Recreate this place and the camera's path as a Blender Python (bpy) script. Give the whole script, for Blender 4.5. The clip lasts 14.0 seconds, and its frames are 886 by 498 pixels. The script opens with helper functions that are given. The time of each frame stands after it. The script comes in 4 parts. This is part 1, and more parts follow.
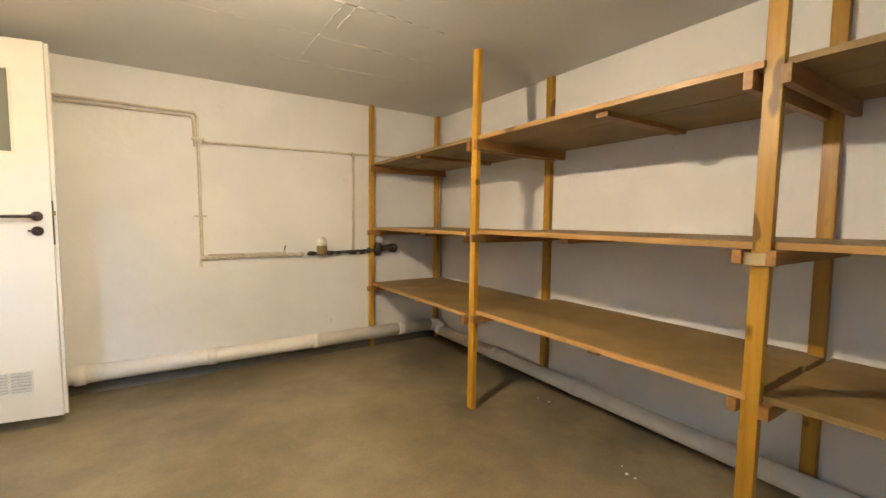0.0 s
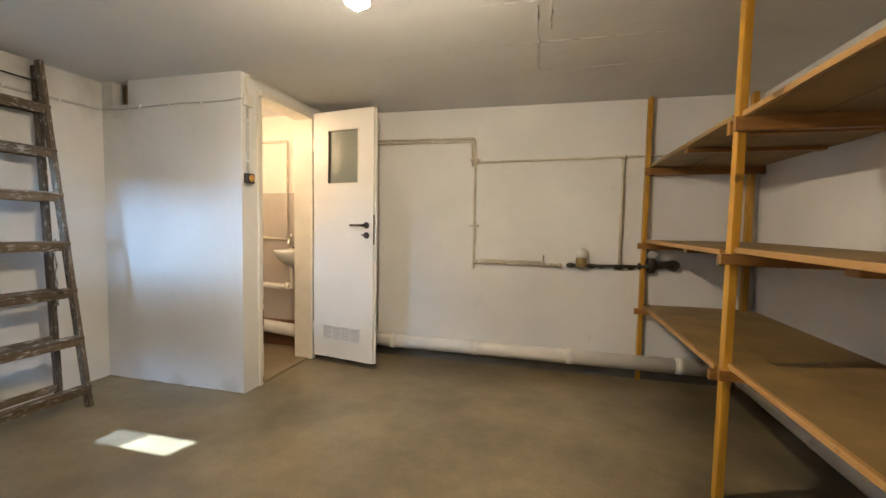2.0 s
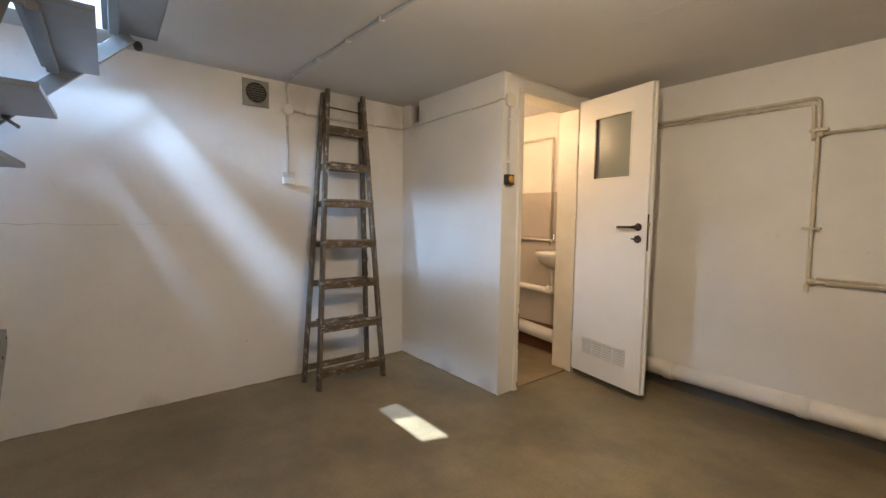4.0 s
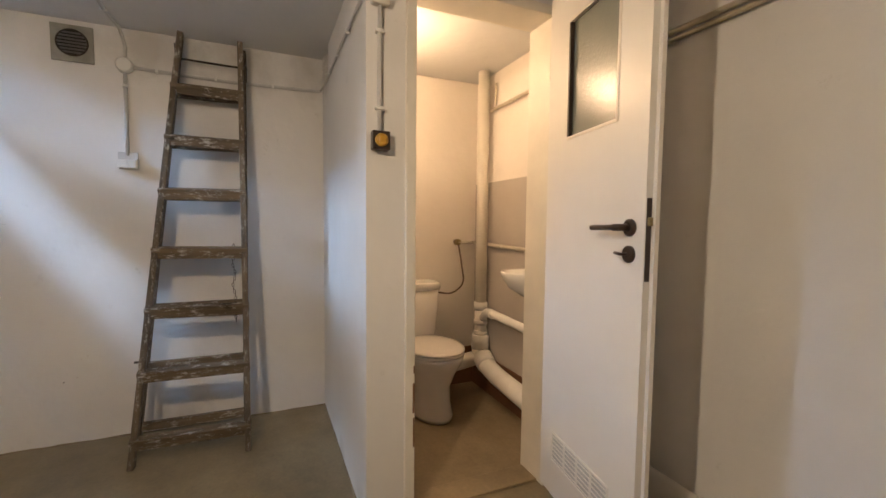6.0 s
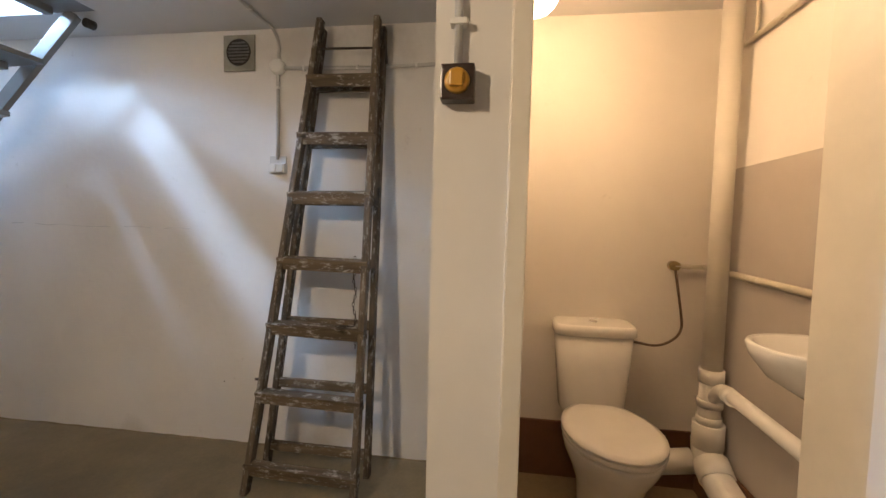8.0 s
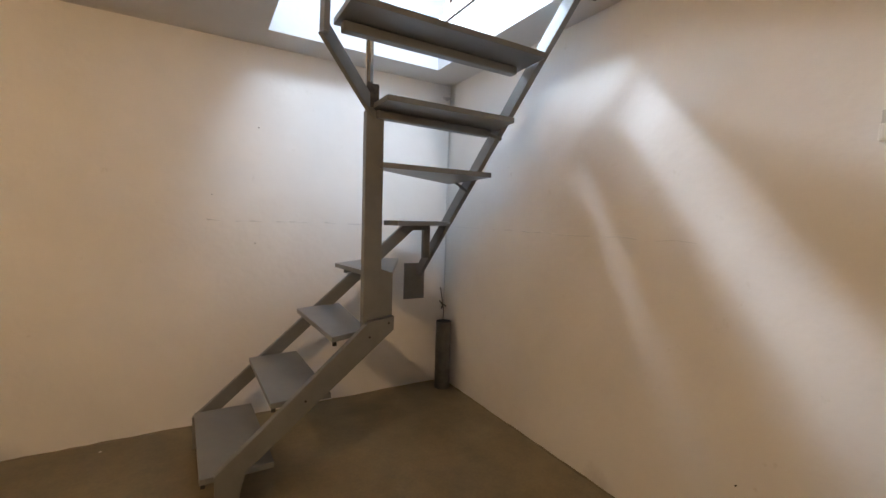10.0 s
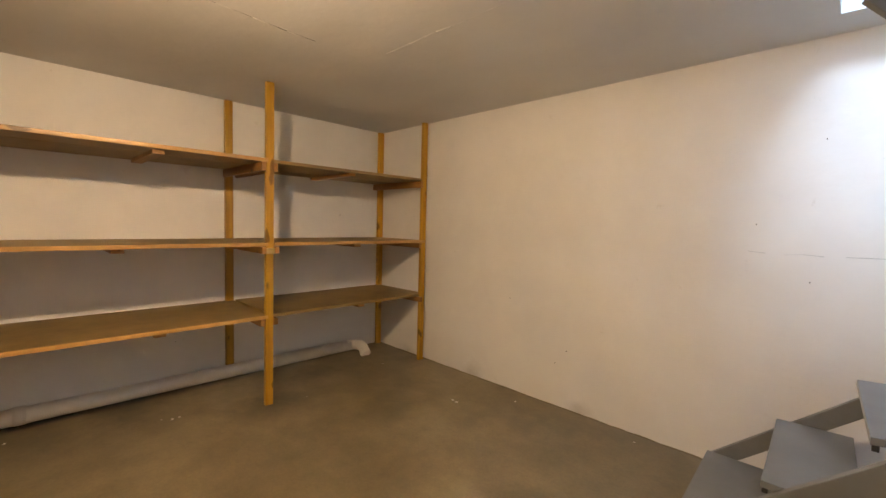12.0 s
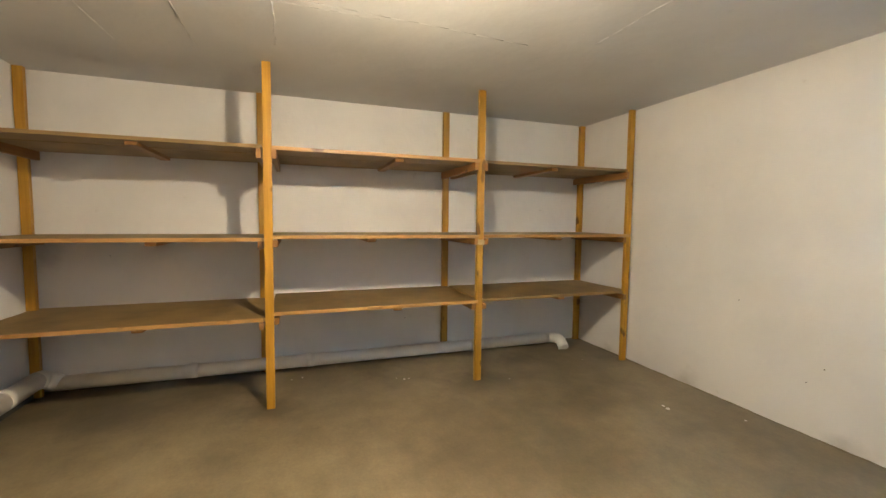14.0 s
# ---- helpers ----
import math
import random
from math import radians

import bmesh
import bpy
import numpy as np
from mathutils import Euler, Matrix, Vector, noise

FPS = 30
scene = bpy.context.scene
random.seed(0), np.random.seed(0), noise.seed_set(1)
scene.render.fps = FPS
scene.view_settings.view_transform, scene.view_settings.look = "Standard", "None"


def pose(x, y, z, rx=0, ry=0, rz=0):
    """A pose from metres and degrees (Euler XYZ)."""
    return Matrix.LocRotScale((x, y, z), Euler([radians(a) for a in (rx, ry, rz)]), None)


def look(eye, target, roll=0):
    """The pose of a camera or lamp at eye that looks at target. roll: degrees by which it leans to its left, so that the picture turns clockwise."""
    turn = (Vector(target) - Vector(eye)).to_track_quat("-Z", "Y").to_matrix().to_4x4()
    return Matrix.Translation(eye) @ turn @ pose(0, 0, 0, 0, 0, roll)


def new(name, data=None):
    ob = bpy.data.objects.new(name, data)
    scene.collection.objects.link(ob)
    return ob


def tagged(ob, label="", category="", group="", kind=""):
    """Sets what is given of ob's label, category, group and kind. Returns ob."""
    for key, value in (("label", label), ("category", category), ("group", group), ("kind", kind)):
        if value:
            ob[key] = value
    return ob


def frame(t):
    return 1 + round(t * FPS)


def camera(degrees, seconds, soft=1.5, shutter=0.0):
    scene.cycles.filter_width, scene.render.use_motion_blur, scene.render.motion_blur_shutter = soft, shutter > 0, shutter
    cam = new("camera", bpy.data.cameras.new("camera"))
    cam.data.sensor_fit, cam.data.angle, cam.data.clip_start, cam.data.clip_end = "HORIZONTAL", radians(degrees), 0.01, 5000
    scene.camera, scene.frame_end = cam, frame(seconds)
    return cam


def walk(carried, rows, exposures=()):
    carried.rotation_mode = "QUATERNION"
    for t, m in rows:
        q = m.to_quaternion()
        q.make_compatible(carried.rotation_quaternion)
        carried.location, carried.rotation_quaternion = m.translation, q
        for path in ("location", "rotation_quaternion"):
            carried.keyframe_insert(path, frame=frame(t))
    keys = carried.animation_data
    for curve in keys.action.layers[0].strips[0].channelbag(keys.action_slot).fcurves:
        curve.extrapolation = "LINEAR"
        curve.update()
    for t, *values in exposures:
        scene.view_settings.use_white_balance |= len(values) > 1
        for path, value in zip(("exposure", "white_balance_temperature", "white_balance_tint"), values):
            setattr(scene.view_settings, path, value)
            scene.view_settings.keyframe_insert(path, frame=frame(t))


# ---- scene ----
cam = camera(93.8, 14.0)
PATH = [
    (0, (0.592, 0.947, 1.188), (1.678, 2.621, 1.045), 0.5),
    (0.5, (0.91, 0.947, 1.184), (1.734, 2.763, 1.045), 0.5),
    (1, (1.174, 1.023, 1.183), (1.615, 2.969, 1.056), 0.6),
    (1.5, (1.305, 1.05, 1.217), (1.274, 3.046, 1.092), 0.9),
    (2, (1.373, 0.966, 1.197), (0.887, 2.903, 1.082), 1.0),
    (2.5, (1.377, 0.884, 1.207), (0.513, 2.683, 1.074), 1.2),
    (3, (1.357, 0.86, 1.233), (0.193, 2.48, 1.083), 1.0),
    (3.2, (1.365, 0.893, 1.233), (0.091, 2.427, 1.082), 1.0),
    (5.3, (1.081, 2.42, 1.223), (-0.664, 3.387, 1.088), 0.4),
    (5.5, (1.05, 2.595, 1.227), (-0.72, 3.517, 1.095), 0.5),
    (6, (0.892, 3.023, 1.192), (-0.942, 3.812, 1.068), 0.6),
    (6.5, (0.753, 3.319, 1.232), (-1.155, 3.906, 1.11), 0.8),
    (7, (0.596, 3.495, 1.248), (-1.372, 3.829, 1.124), 1.0),
    (7.2, (0.511, 3.531, 1.231), (-1.472, 3.76, 1.107), 1.1),
    (9.3, (-0.158, 3.14, 1.214), (-1.717, 1.893, 1.094), 1.6),
    (9.5, (-0.194, 3.014, 1.236), (-1.624, 1.621, 1.109), 1.6),
    (10, (-0.254, 2.71, 1.221), (-1.257, 0.986, 1.082), 1.8),
    (10.5, (-0.305, 2.475, 1.232), (-0.736, 0.528, 1.084), 1.7),
    (11, (-0.381, 2.398, 1.221), (-0.135, 0.418, 1.084), 1.5),
    (11.5, (-0.485, 2.515, 1.293), (0.42, 0.737, 1.15), 1.3),
    (12, (-0.657, 2.675, 1.289), (0.744, 1.253, 1.164), 1.5),
    (12.5, (-0.735, 2.811, 1.343), (0.949, 1.744, 1.191), 1.8),
    (13, (-0.799, 2.888, 1.285), (1.029, 2.087, 1.148), 1.3),
    (13.5, (-0.826, 2.93, 1.26), (1.061, 2.279, 1.127), 0.9),
    (14, (-0.705, 2.822, 1.235), (1.174, 2.149, 1.095), 0.6),
]
EXPOSURES = [   # seconds, stops, kelvin, tint
    (0.0, 3.47, 6050, 9), (1.0, 3.32, 5950, 9), (2.0, 2.92, 5700, 10), (3.0, 2.69, 5850, 12), (5.5, 2.47, 6150, 17), (7.0, 2.47, 5750, 17), (9.5, 2.5, 7700, 19),
    (10.5, 2.2, 8200, 23), (11.0, 2.45, 8100, 22), (11.5, 2.8, 8300, 22), (12.0, 3.02, 7300, 19), (12.5, 3.17, 6300, 11), (13.5, 3.37, 5850, 9), (14.0, 3.42, 5800, 8)]
walk(cam, [(t, look(eye, target, roll)) for t, eye, target, roll in PATH], EXPOSURES)

# ---- light ----
world = bpy.data.worlds.new("sky")
scene.world = world
world.use_nodes = True
SUN_TO = Vector((-0.29, -1.0, 1.157)).normalized()
sky = world.node_tree.nodes.new("ShaderNodeTexSky")
sky.sky_type, sky.sun_disc = "NISHITA", False
sky.sun_elevation = math.asin(SUN_TO.z)
sky.sun_rotation = math.atan2(SUN_TO.x, SUN_TO.y)
world.node_tree.links.new(sky.outputs[0], world.node_tree.nodes["Background"].inputs[0])
world.node_tree.nodes["Background"].inputs[1].default_value = 0.12
sun = new("sun", bpy.data.lights.new("sun", "SUN"))
sun.data.energy, sun.data.angle, sun.data.color = 5.0, radians(0.5), (0.78, 0.90, 1.0)
sun.matrix_world = look((0, 0, 0), -SUN_TO) @ Matrix()
BULB_POWER, WC_POWER = 15.5, 1.1
BULB_AT, BULB_R = Vector((0.674, 2.402, 1.997)), 0.024
bulb_light = new("bulb_light", bpy.data.lights.new("bulb_light", "POINT"))
bulb_light.data.energy, bulb_light.data.color = BULB_POWER, (1.0, 0.76, 0.47)
bulb_light.data.shadow_soft_size, bulb_light.data.use_soft_falloff = BULB_R, False
bulb_light.location = BULB_AT
WC_AT, WC_R = Vector((-1.21, 3.60, 1.975)), 0.080
wc_light = new("wc_light", bpy.data.lights.new("wc_light", "POINT"))
wc_light.data.energy, wc_light.data.color = WC_POWER, (1.0, 0.65, 0.33)
wc_light.data.shadow_soft_size, wc_light.data.use_soft_falloff = WC_R, False
wc_light.location = WC_AT
# Added area lamps at unseen openings stand in for daylight through the hatch.
for eye, aim, wide, high, power in (((0.42, -0.66, 4.52), (-1.1, 1.3, 2.0), 1.0, 0.5, 95.0), ((-0.9, -0.66, 3.04), (-0.9, 1.6, 2.1), 0.75, 0.56, 74.0), ((-0.9, 2.93, 4.0), (-0.95, 0.9, 4.1), 1.7, 0.95, 33.0)):
    daylight = new("hatch_daylight_fill", bpy.data.lights.new("hatch_daylight_fill", "AREA"))
    daylight.data.shape, daylight.data.size, daylight.data.size_y = "RECTANGLE", wide, high
    daylight.data.energy, daylight.data.color = power, (0.50, 0.74, 1.0)
    daylight.matrix_world = look(eye, aim)

# ---- helpers for meshes ----
CEIL, SLAB = 2.2, 2.47
WEST, EAST, SOUTH, NORTH = -1.845, 2.88, 0.02, 4.52


def box(bm, lo, hi, bevel=0.0):
    lo, hi = Vector(lo), Vector(hi)
    made = bmesh.ops.create_cube(bm, size=1.0)["verts"]
    for v in made:
        v.co = Vector(((lo.x + hi.x) / 2 + v.co.x * (hi.x - lo.x), (lo.y + hi.y) / 2 + v.co.y * (hi.y - lo.y), (lo.z + hi.z) / 2 + v.co.z * (hi.z - lo.z)))
    if bevel:
        edges = list({e for v in made for e in v.link_edges})
        bmesh.ops.bevel(bm, geom=edges, offset=bevel, segments=2, affect="EDGES", profile=0.6)
    return bm


def boxes(*spans, bevel=0.0):
    bm = bmesh.new()
    for lo, hi in spans:
        box(bm, lo, hi, bevel)
    return bm


def bar(p, q, wide, deep, side=(0, 0, 1), bevel=0.003):
    """A bar from p to q; wide across the direction side, deep across the third one."""
    p, q = Vector(p), Vector(q)
    along = (q - p).normalized()
    third = along.cross(Vector(side)).normalized()
    across = third.cross(along).normalized()
    bm = bmesh.new()
    box(bm, (0, -wide / 2, -deep / 2), ((q - p).length, wide / 2, deep / 2), bevel)
    m = Matrix((along, across, third)).transposed().to_4x4()
    m.translation = p
    bm.transform(m)
    return bm


def prism(points, z0, z1, bevel=0.0):
    bm = bmesh.new()
    low = [bm.verts.new((x, y, z0)) for x, y in points]
    top = [bm.verts.new((x, y, z1)) for x, y in points]
    n = len(points)
    bm.faces.new(low[::-1])
    bm.faces.new(top)
    for i in range(n):
        bm.faces.new((low[i], low[(i + 1) % n], top[(i + 1) % n], top[i]))
    bmesh.ops.recalc_face_normals(bm, faces=bm.faces)
    if bevel:
        bmesh.ops.bevel(bm, geom=list(bm.edges), offset=bevel, segments=2, affect="EDGES", profile=0.6)
    return bm


def rounded(points, radius, steps=6):
    """A path with its corners rounded."""
    points = [Vector(p) for p in points]
    out = [points[0]]
    for a, b, c in zip(points, points[1:], points[2:]):
        r = min(radius, (a - b).length * 0.49, (c - b).length * 0.49)
        s, e = b + (a - b).normalized() * r, b + (c - b).normalized() * r
        for i in range(steps + 1):
            u = i / steps
            out.append(s * (1 - u) ** 2 + b * 2 * u * (1 - u) + e * u ** 2)
    return out + [points[-1]]


def tube(points, r, n=14, bm=None, ends=True):
    bm = bm or bmesh.new()
    points = [Vector(p) for p in points]
    rings, last = [], None
    for i, p in enumerate(points):
        a, b = points[max(i - 1, 0)], points[min(i + 1, len(points) - 1)]
        t = (b - a).normalized()
        if last is None:
            ref = Vector((0, 0, 1)) if abs(t.z) < 0.9 else Vector((1, 0, 0))
            last = t.cross(ref).normalized()
        u = (last - t * last.dot(t)).normalized()
        last = u
        v = t.cross(u)
        radius = r[i] if isinstance(r, (list, tuple)) else r
        rings.append([bm.verts.new(p + (u * math.cos(2 * math.pi * k / n) + v * math.sin(2 * math.pi * k / n)) * radius) for k in range(n)])
    for a, b in zip(rings, rings[1:]):
        for k in range(n):
            f = bm.faces.new((a[k], a[(k + 1) % n], b[(k + 1) % n], b[k]))
            f.smooth = True
    if ends:
        bm.faces.new(rings[0][::-1])
        bm.faces.new(rings[-1])
    return bm


def loft(rings, n=32, cap_low=True, cap_top=True, power=2.0):
    """Rounded rings (cx, cy, z, rx, ry) joined to a skin."""
    bm = bmesh.new()
    made = []
    for cx, cy, z, rx, ry in rings:
        ring = []
        for k in range(n):
            a = 2 * math.pi * k / n
            c, s = math.cos(a), math.sin(a)
            ring.append(bm.verts.new((cx + rx * math.copysign(abs(c) ** (2 / power), c), cy + ry * math.copysign(abs(s) ** (2 / power), s), z)))
        made.append(ring)
    for a, b in zip(made, made[1:]):
        for k in range(n):
            f = bm.faces.new((a[k], a[(k + 1) % n], b[(k + 1) % n], b[k]))
            f.smooth = True
    if cap_low:
        bm.faces.new(made[0][::-1])
    if cap_top:
        bm.faces.new(made[-1])
    bmesh.ops.recalc_face_normals(bm, faces=bm.faces)
    return bm


def mesh_of(name, bm, material):
    data = bpy.data.meshes.new(name)
    bm.to_mesh(data)
    bm.free()
    data.materials.append(material)
    return data


def part(name, bm, material, parent, label=""):
    ob = new(name, mesh_of(name, bm, material))
    ob.parent = parent
    if parent.type == "EMPTY":
        ob.matrix_parent_inverse = Matrix.Translation(-parent.location)
    return tagged(ob, label)


def thing(name, base, label, category, group="", kind=""):
    ob = new(name)
    ob.location = base
    ob.empty_display_size = 0.1
    return tagged(ob, label, category, group, kind)


def solid(name, bm, material, label, category, group="", kind=""):
    return tagged(new(name, mesh_of(name, bm, material)), label, category, group, kind)


# ---- materials ----
def node_material(name):
    m = bpy.data.materials.new(name)
    m.use_nodes = True
    return m, m.node_tree.nodes, m.node_tree.links, m.node_tree.nodes["Principled BSDF"]


def noise_of(nodes, links, scale, detail=4.0, stretch=(1, 1, 1), rough=0.55):
    coord, mapping, tex = nodes.new("ShaderNodeTexCoord"), nodes.new("ShaderNodeMapping"), nodes.new("ShaderNodeTexNoise")
    mapping.inputs["Scale"].default_value = stretch
    links.new(coord.outputs["Object"], mapping.inputs["Vector"])
    links.new(mapping.outputs[0], tex.inputs["Vector"])
    tex.inputs["Scale"].default_value, tex.inputs["Detail"].default_value, tex.inputs["Roughness"].default_value = scale, detail, rough
    return tex.outputs["Fac"]


def ramp_of(nodes, links, fac, stops):
    ramp = nodes.new("ShaderNodeValToRGB")
    while len(ramp.color_ramp.elements) < len(stops):
        ramp.color_ramp.elements.new(0.5)
    for e, (at, c) in zip(ramp.color_ramp.elements, stops):
        e.position, e.color = at, (*c, 1) if len(c) == 3 else c
    links.new(fac, ramp.inputs[0])
    return ramp.outputs[0]


def mix_of(nodes, links, fac, a, b, blend="MIX"):
    mix = nodes.new("ShaderNodeMix")
    mix.data_type, mix.blend_type = "RGBA", blend
    for value, socket in ((fac, mix.inputs[0]), (a, mix.inputs[6]), (b, mix.inputs[7])):
        if isinstance(value, (int, float)):
            socket.default_value = value
        elif isinstance(value, tuple):
            socket.default_value = (*value, 1)
        else:
            links.new(value, socket)
    return mix.outputs[2]


def bump_of(nodes, links, fac, strength, distance):
    bump = nodes.new("ShaderNodeBump")
    bump.inputs["Strength"].default_value, bump.inputs["Distance"].default_value = strength, distance
    links.new(fac, bump.inputs["Height"])
    return bump


def grey(v):
    return (v, v, v)


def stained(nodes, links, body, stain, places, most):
    """Ragged stains or painted shade (x, y, z, reach) over a body colour."""
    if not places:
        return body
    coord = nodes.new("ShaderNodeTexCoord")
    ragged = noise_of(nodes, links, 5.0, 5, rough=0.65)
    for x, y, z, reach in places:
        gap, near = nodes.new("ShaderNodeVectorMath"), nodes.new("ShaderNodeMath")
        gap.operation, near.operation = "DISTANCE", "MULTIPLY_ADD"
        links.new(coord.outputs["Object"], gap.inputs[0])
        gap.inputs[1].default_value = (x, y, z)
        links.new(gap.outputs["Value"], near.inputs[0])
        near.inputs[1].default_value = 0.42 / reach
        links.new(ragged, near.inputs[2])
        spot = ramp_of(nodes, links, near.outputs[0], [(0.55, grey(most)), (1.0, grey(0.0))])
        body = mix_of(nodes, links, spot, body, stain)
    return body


def plaster(name, light, dark, stain, coarse=1.3, fine=60.0, rough=0.75, places=()):
    m, nodes, links, b = node_material(name)
    big = ramp_of(nodes, links, noise_of(nodes, links, coarse, 5), [(0.35, dark), (0.62, light)])
    spots = ramp_of(nodes, links, noise_of(nodes, links, 9.0, 6, rough=0.7), [(0.66, (0, 0, 0)), (0.78, (1, 1, 1))])
    soft = mix_of(nodes, links, 0.35, spots, (0, 0, 0))
    body = mix_of(nodes, links, soft, big, stain)
    links.new(stained(nodes, links, body, tuple(0.75 * v for v in stain), places, 0.5), b.inputs["Base Color"])
    b.inputs["Roughness"].default_value = rough
    one = bump_of(nodes, links, noise_of(nodes, links, fine, 6), 0.15, 0.004)
    two = bump_of(nodes, links, noise_of(nodes, links, 5.0, 3), 0.3, 0.02)
    links.new(one.outputs[0], two.inputs["Normal"])
    links.new(two.outputs[0], b.inputs["Normal"])
    return m


def wood(name, dark, light, axis, rough=0.5, speckle=None, knots=True, grain=30.0):
    m, nodes, links, b = node_material(name)
    stretch = [1.0, 1.0, 1.0]
    stretch[axis] = 0.06
    lines = noise_of(nodes, links, grain, 6, stretch, 0.6)
    body = ramp_of(nodes, links, lines, [(0.3, dark), (0.68, light)])
    info = nodes.new("ShaderNodeObjectInfo")
    tone = ramp_of(nodes, links, info.outputs["Random"], [(0.0, grey(0.72)), (1.0, grey(1.0))])
    body = mix_of(nodes, links, 1.0, body, tone, "MULTIPLY")
    patch = ramp_of(nodes, links, noise_of(nodes, links, 3.0, 4), [(0.3, grey(0.75)), (0.7, grey(1.0))])
    body = mix_of(nodes, links, 0.7, body, patch, "MULTIPLY")
    if knots:
        stretch[axis] = 0.5
        knot = ramp_of(nodes, links, noise_of(nodes, links, 11.0, 1, stretch), [(0.67, (0, 0, 0)), (0.71, (1, 1, 1))])
        body = mix_of(nodes, links, knot, body, tuple(0.35 * c for c in dark))
    if speckle:
        stretch[axis] = 0.35
        fleck = ramp_of(nodes, links, noise_of(nodes, links, 46.0, 6, stretch, rough=0.75), [(0.54, (0, 0, 0)), (0.64, (1, 1, 1))])
        body = mix_of(nodes, links, fleck, body, speckle)
    links.new(body, b.inputs["Base Color"])
    b.inputs["Roughness"].default_value = rough
    links.new(bump_of(nodes, links, lines, 0.3, 0.003).outputs[0], b.inputs["Normal"])
    return m


def paint(name, colour, rough=0.4, metal=0.0, wear=0.12, scale=14.0, bump=0.05, patch=None):
    m, nodes, links, b = node_material(name)
    low = tuple(c * (1 - wear) for c in colour)
    body = ramp_of(nodes, links, noise_of(nodes, links, scale, 5), [(0.35, low), (0.65, colour)])
    if patch:
        body = mix_of(nodes, links, ramp_of(nodes, links, noise_of(nodes, links, 8.0, 6, rough=0.7), [(0.56, (0, 0, 0)), (0.75, (1, 1, 1))]), body, patch)
    links.new(body, b.inputs["Base Color"])
    b.inputs["Roughness"].default_value, b.inputs["Metallic"].default_value = rough, metal
    if bump:
        links.new(bump_of(nodes, links, noise_of(nodes, links, 90.0, 3), bump, 0.002).outputs[0], b.inputs["Normal"])
    return m


def glow(name, colour, strength):
    m, nodes, links, b = node_material(name)
    b.inputs["Emission Color"].default_value, b.inputs["Emission Strength"].default_value = (*colour, 1), strength
    return m


def concrete(name, dark, light, stain, damp_and_shade_at=()):
    m, nodes, links, b = node_material(name)
    cloud = ramp_of(nodes, links, noise_of(nodes, links, 0.9, 5, rough=0.55), [(0.18, dark), (0.72, light)])
    soft = ramp_of(nodes, links, noise_of(nodes, links, 2.6, 6, rough=0.68), [(0.12, grey(0.36)), (0.72, grey(1.0))])
    body = mix_of(nodes, links, 1.0, cloud, soft, "MULTIPLY")
    fine = ramp_of(nodes, links, noise_of(nodes, links, 60.0, 6), [(0.3, grey(0.86)), (0.7, grey(1.0))])
    body = mix_of(nodes, links, 1.0, body, fine, "MULTIPLY")
    body = stained(nodes, links, body, stain, [(x, y, 0.0, reach) for x, y, reach in damp_and_shade_at], 0.75)
    links.new(body, b.inputs["Base Color"])
    sheen = ramp_of(nodes, links, noise_of(nodes, links, 1.4, 4), [(0.3, grey(0.35)), (0.7, grey(0.45))])
    links.new(sheen, b.inputs["Roughness"])
    links.new(bump_of(nodes, links, noise_of(nodes, links, 70.0, 5), 0.1, 0.002).outputs[0], b.inputs["Normal"])
    return m


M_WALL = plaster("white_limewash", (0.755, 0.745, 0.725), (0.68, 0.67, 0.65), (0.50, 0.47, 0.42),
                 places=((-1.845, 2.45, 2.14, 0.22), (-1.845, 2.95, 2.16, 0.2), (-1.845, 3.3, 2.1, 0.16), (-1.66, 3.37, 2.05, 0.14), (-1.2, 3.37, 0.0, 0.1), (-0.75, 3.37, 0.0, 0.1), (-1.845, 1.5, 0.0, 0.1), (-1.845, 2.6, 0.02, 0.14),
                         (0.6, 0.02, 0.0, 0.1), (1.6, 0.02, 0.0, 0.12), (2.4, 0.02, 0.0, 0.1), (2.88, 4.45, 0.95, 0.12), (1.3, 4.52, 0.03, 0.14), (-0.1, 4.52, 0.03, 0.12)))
M_CEIL = plaster("ceiling_limewash", (0.67, 0.67, 0.665), (0.60, 0.60, 0.595), (0.52, 0.51, 0.49), coarse=0.9)
M_UPPER = plaster("upper_plaster", (0.45, 0.49, 0.54), (0.41, 0.45, 0.50), (0.36, 0.39, 0.43))
M_WCWALL = plaster("wc_wall_paint", (0.80, 0.75, 0.68), (0.74, 0.69, 0.62), (0.6, 0.55, 0.48))
M_DADO = paint("grey_oil_paint", (0.47, 0.42, 0.37), 0.35, wear=0.08, scale=4)
# The last spot paints shade under the stair; the others are damp stains.
M_FLOOR = concrete("worn_concrete", (0.12, 0.094, 0.053), (0.38, 0.307, 0.182), (0.085, 0.067, 0.042),
                   ((2.12, 1.62, 0.22), (2.2, 1.40, 0.16), (2.12, 3.02, 0.22), (2.5, 0.95, 0.18), (2.72, 2.2, 0.25), (2.72, 3.3, 0.3), (2.3, 3.9, 0.25), (2.3, 0.1, 0.14), (0.4, 1.1, 0.16), (-1.2, 0.25, 0.2)))
M_WCFLOOR = concrete("painted_wc_floor", (0.30, 0.23, 0.13), (0.40, 0.31, 0.19), (0.18, 0.13, 0.08))
M_CEMENT = concrete("dark_grey_concrete", (0.14, 0.13, 0.12), (0.2, 0.19, 0.17), (0.1, 0.1, 0.09))
M_SKIRT = paint("brown_skirting_paint", (0.16, 0.075, 0.035), 0.45)
M_SEAM = paint("seam_filler", (0.8, 0.8, 0.79), 0.8)
M_PINE = wood("stained_pine_post", (0.42, 0.20, 0.012), (0.67, 0.37, 0.03), 2, 0.38)
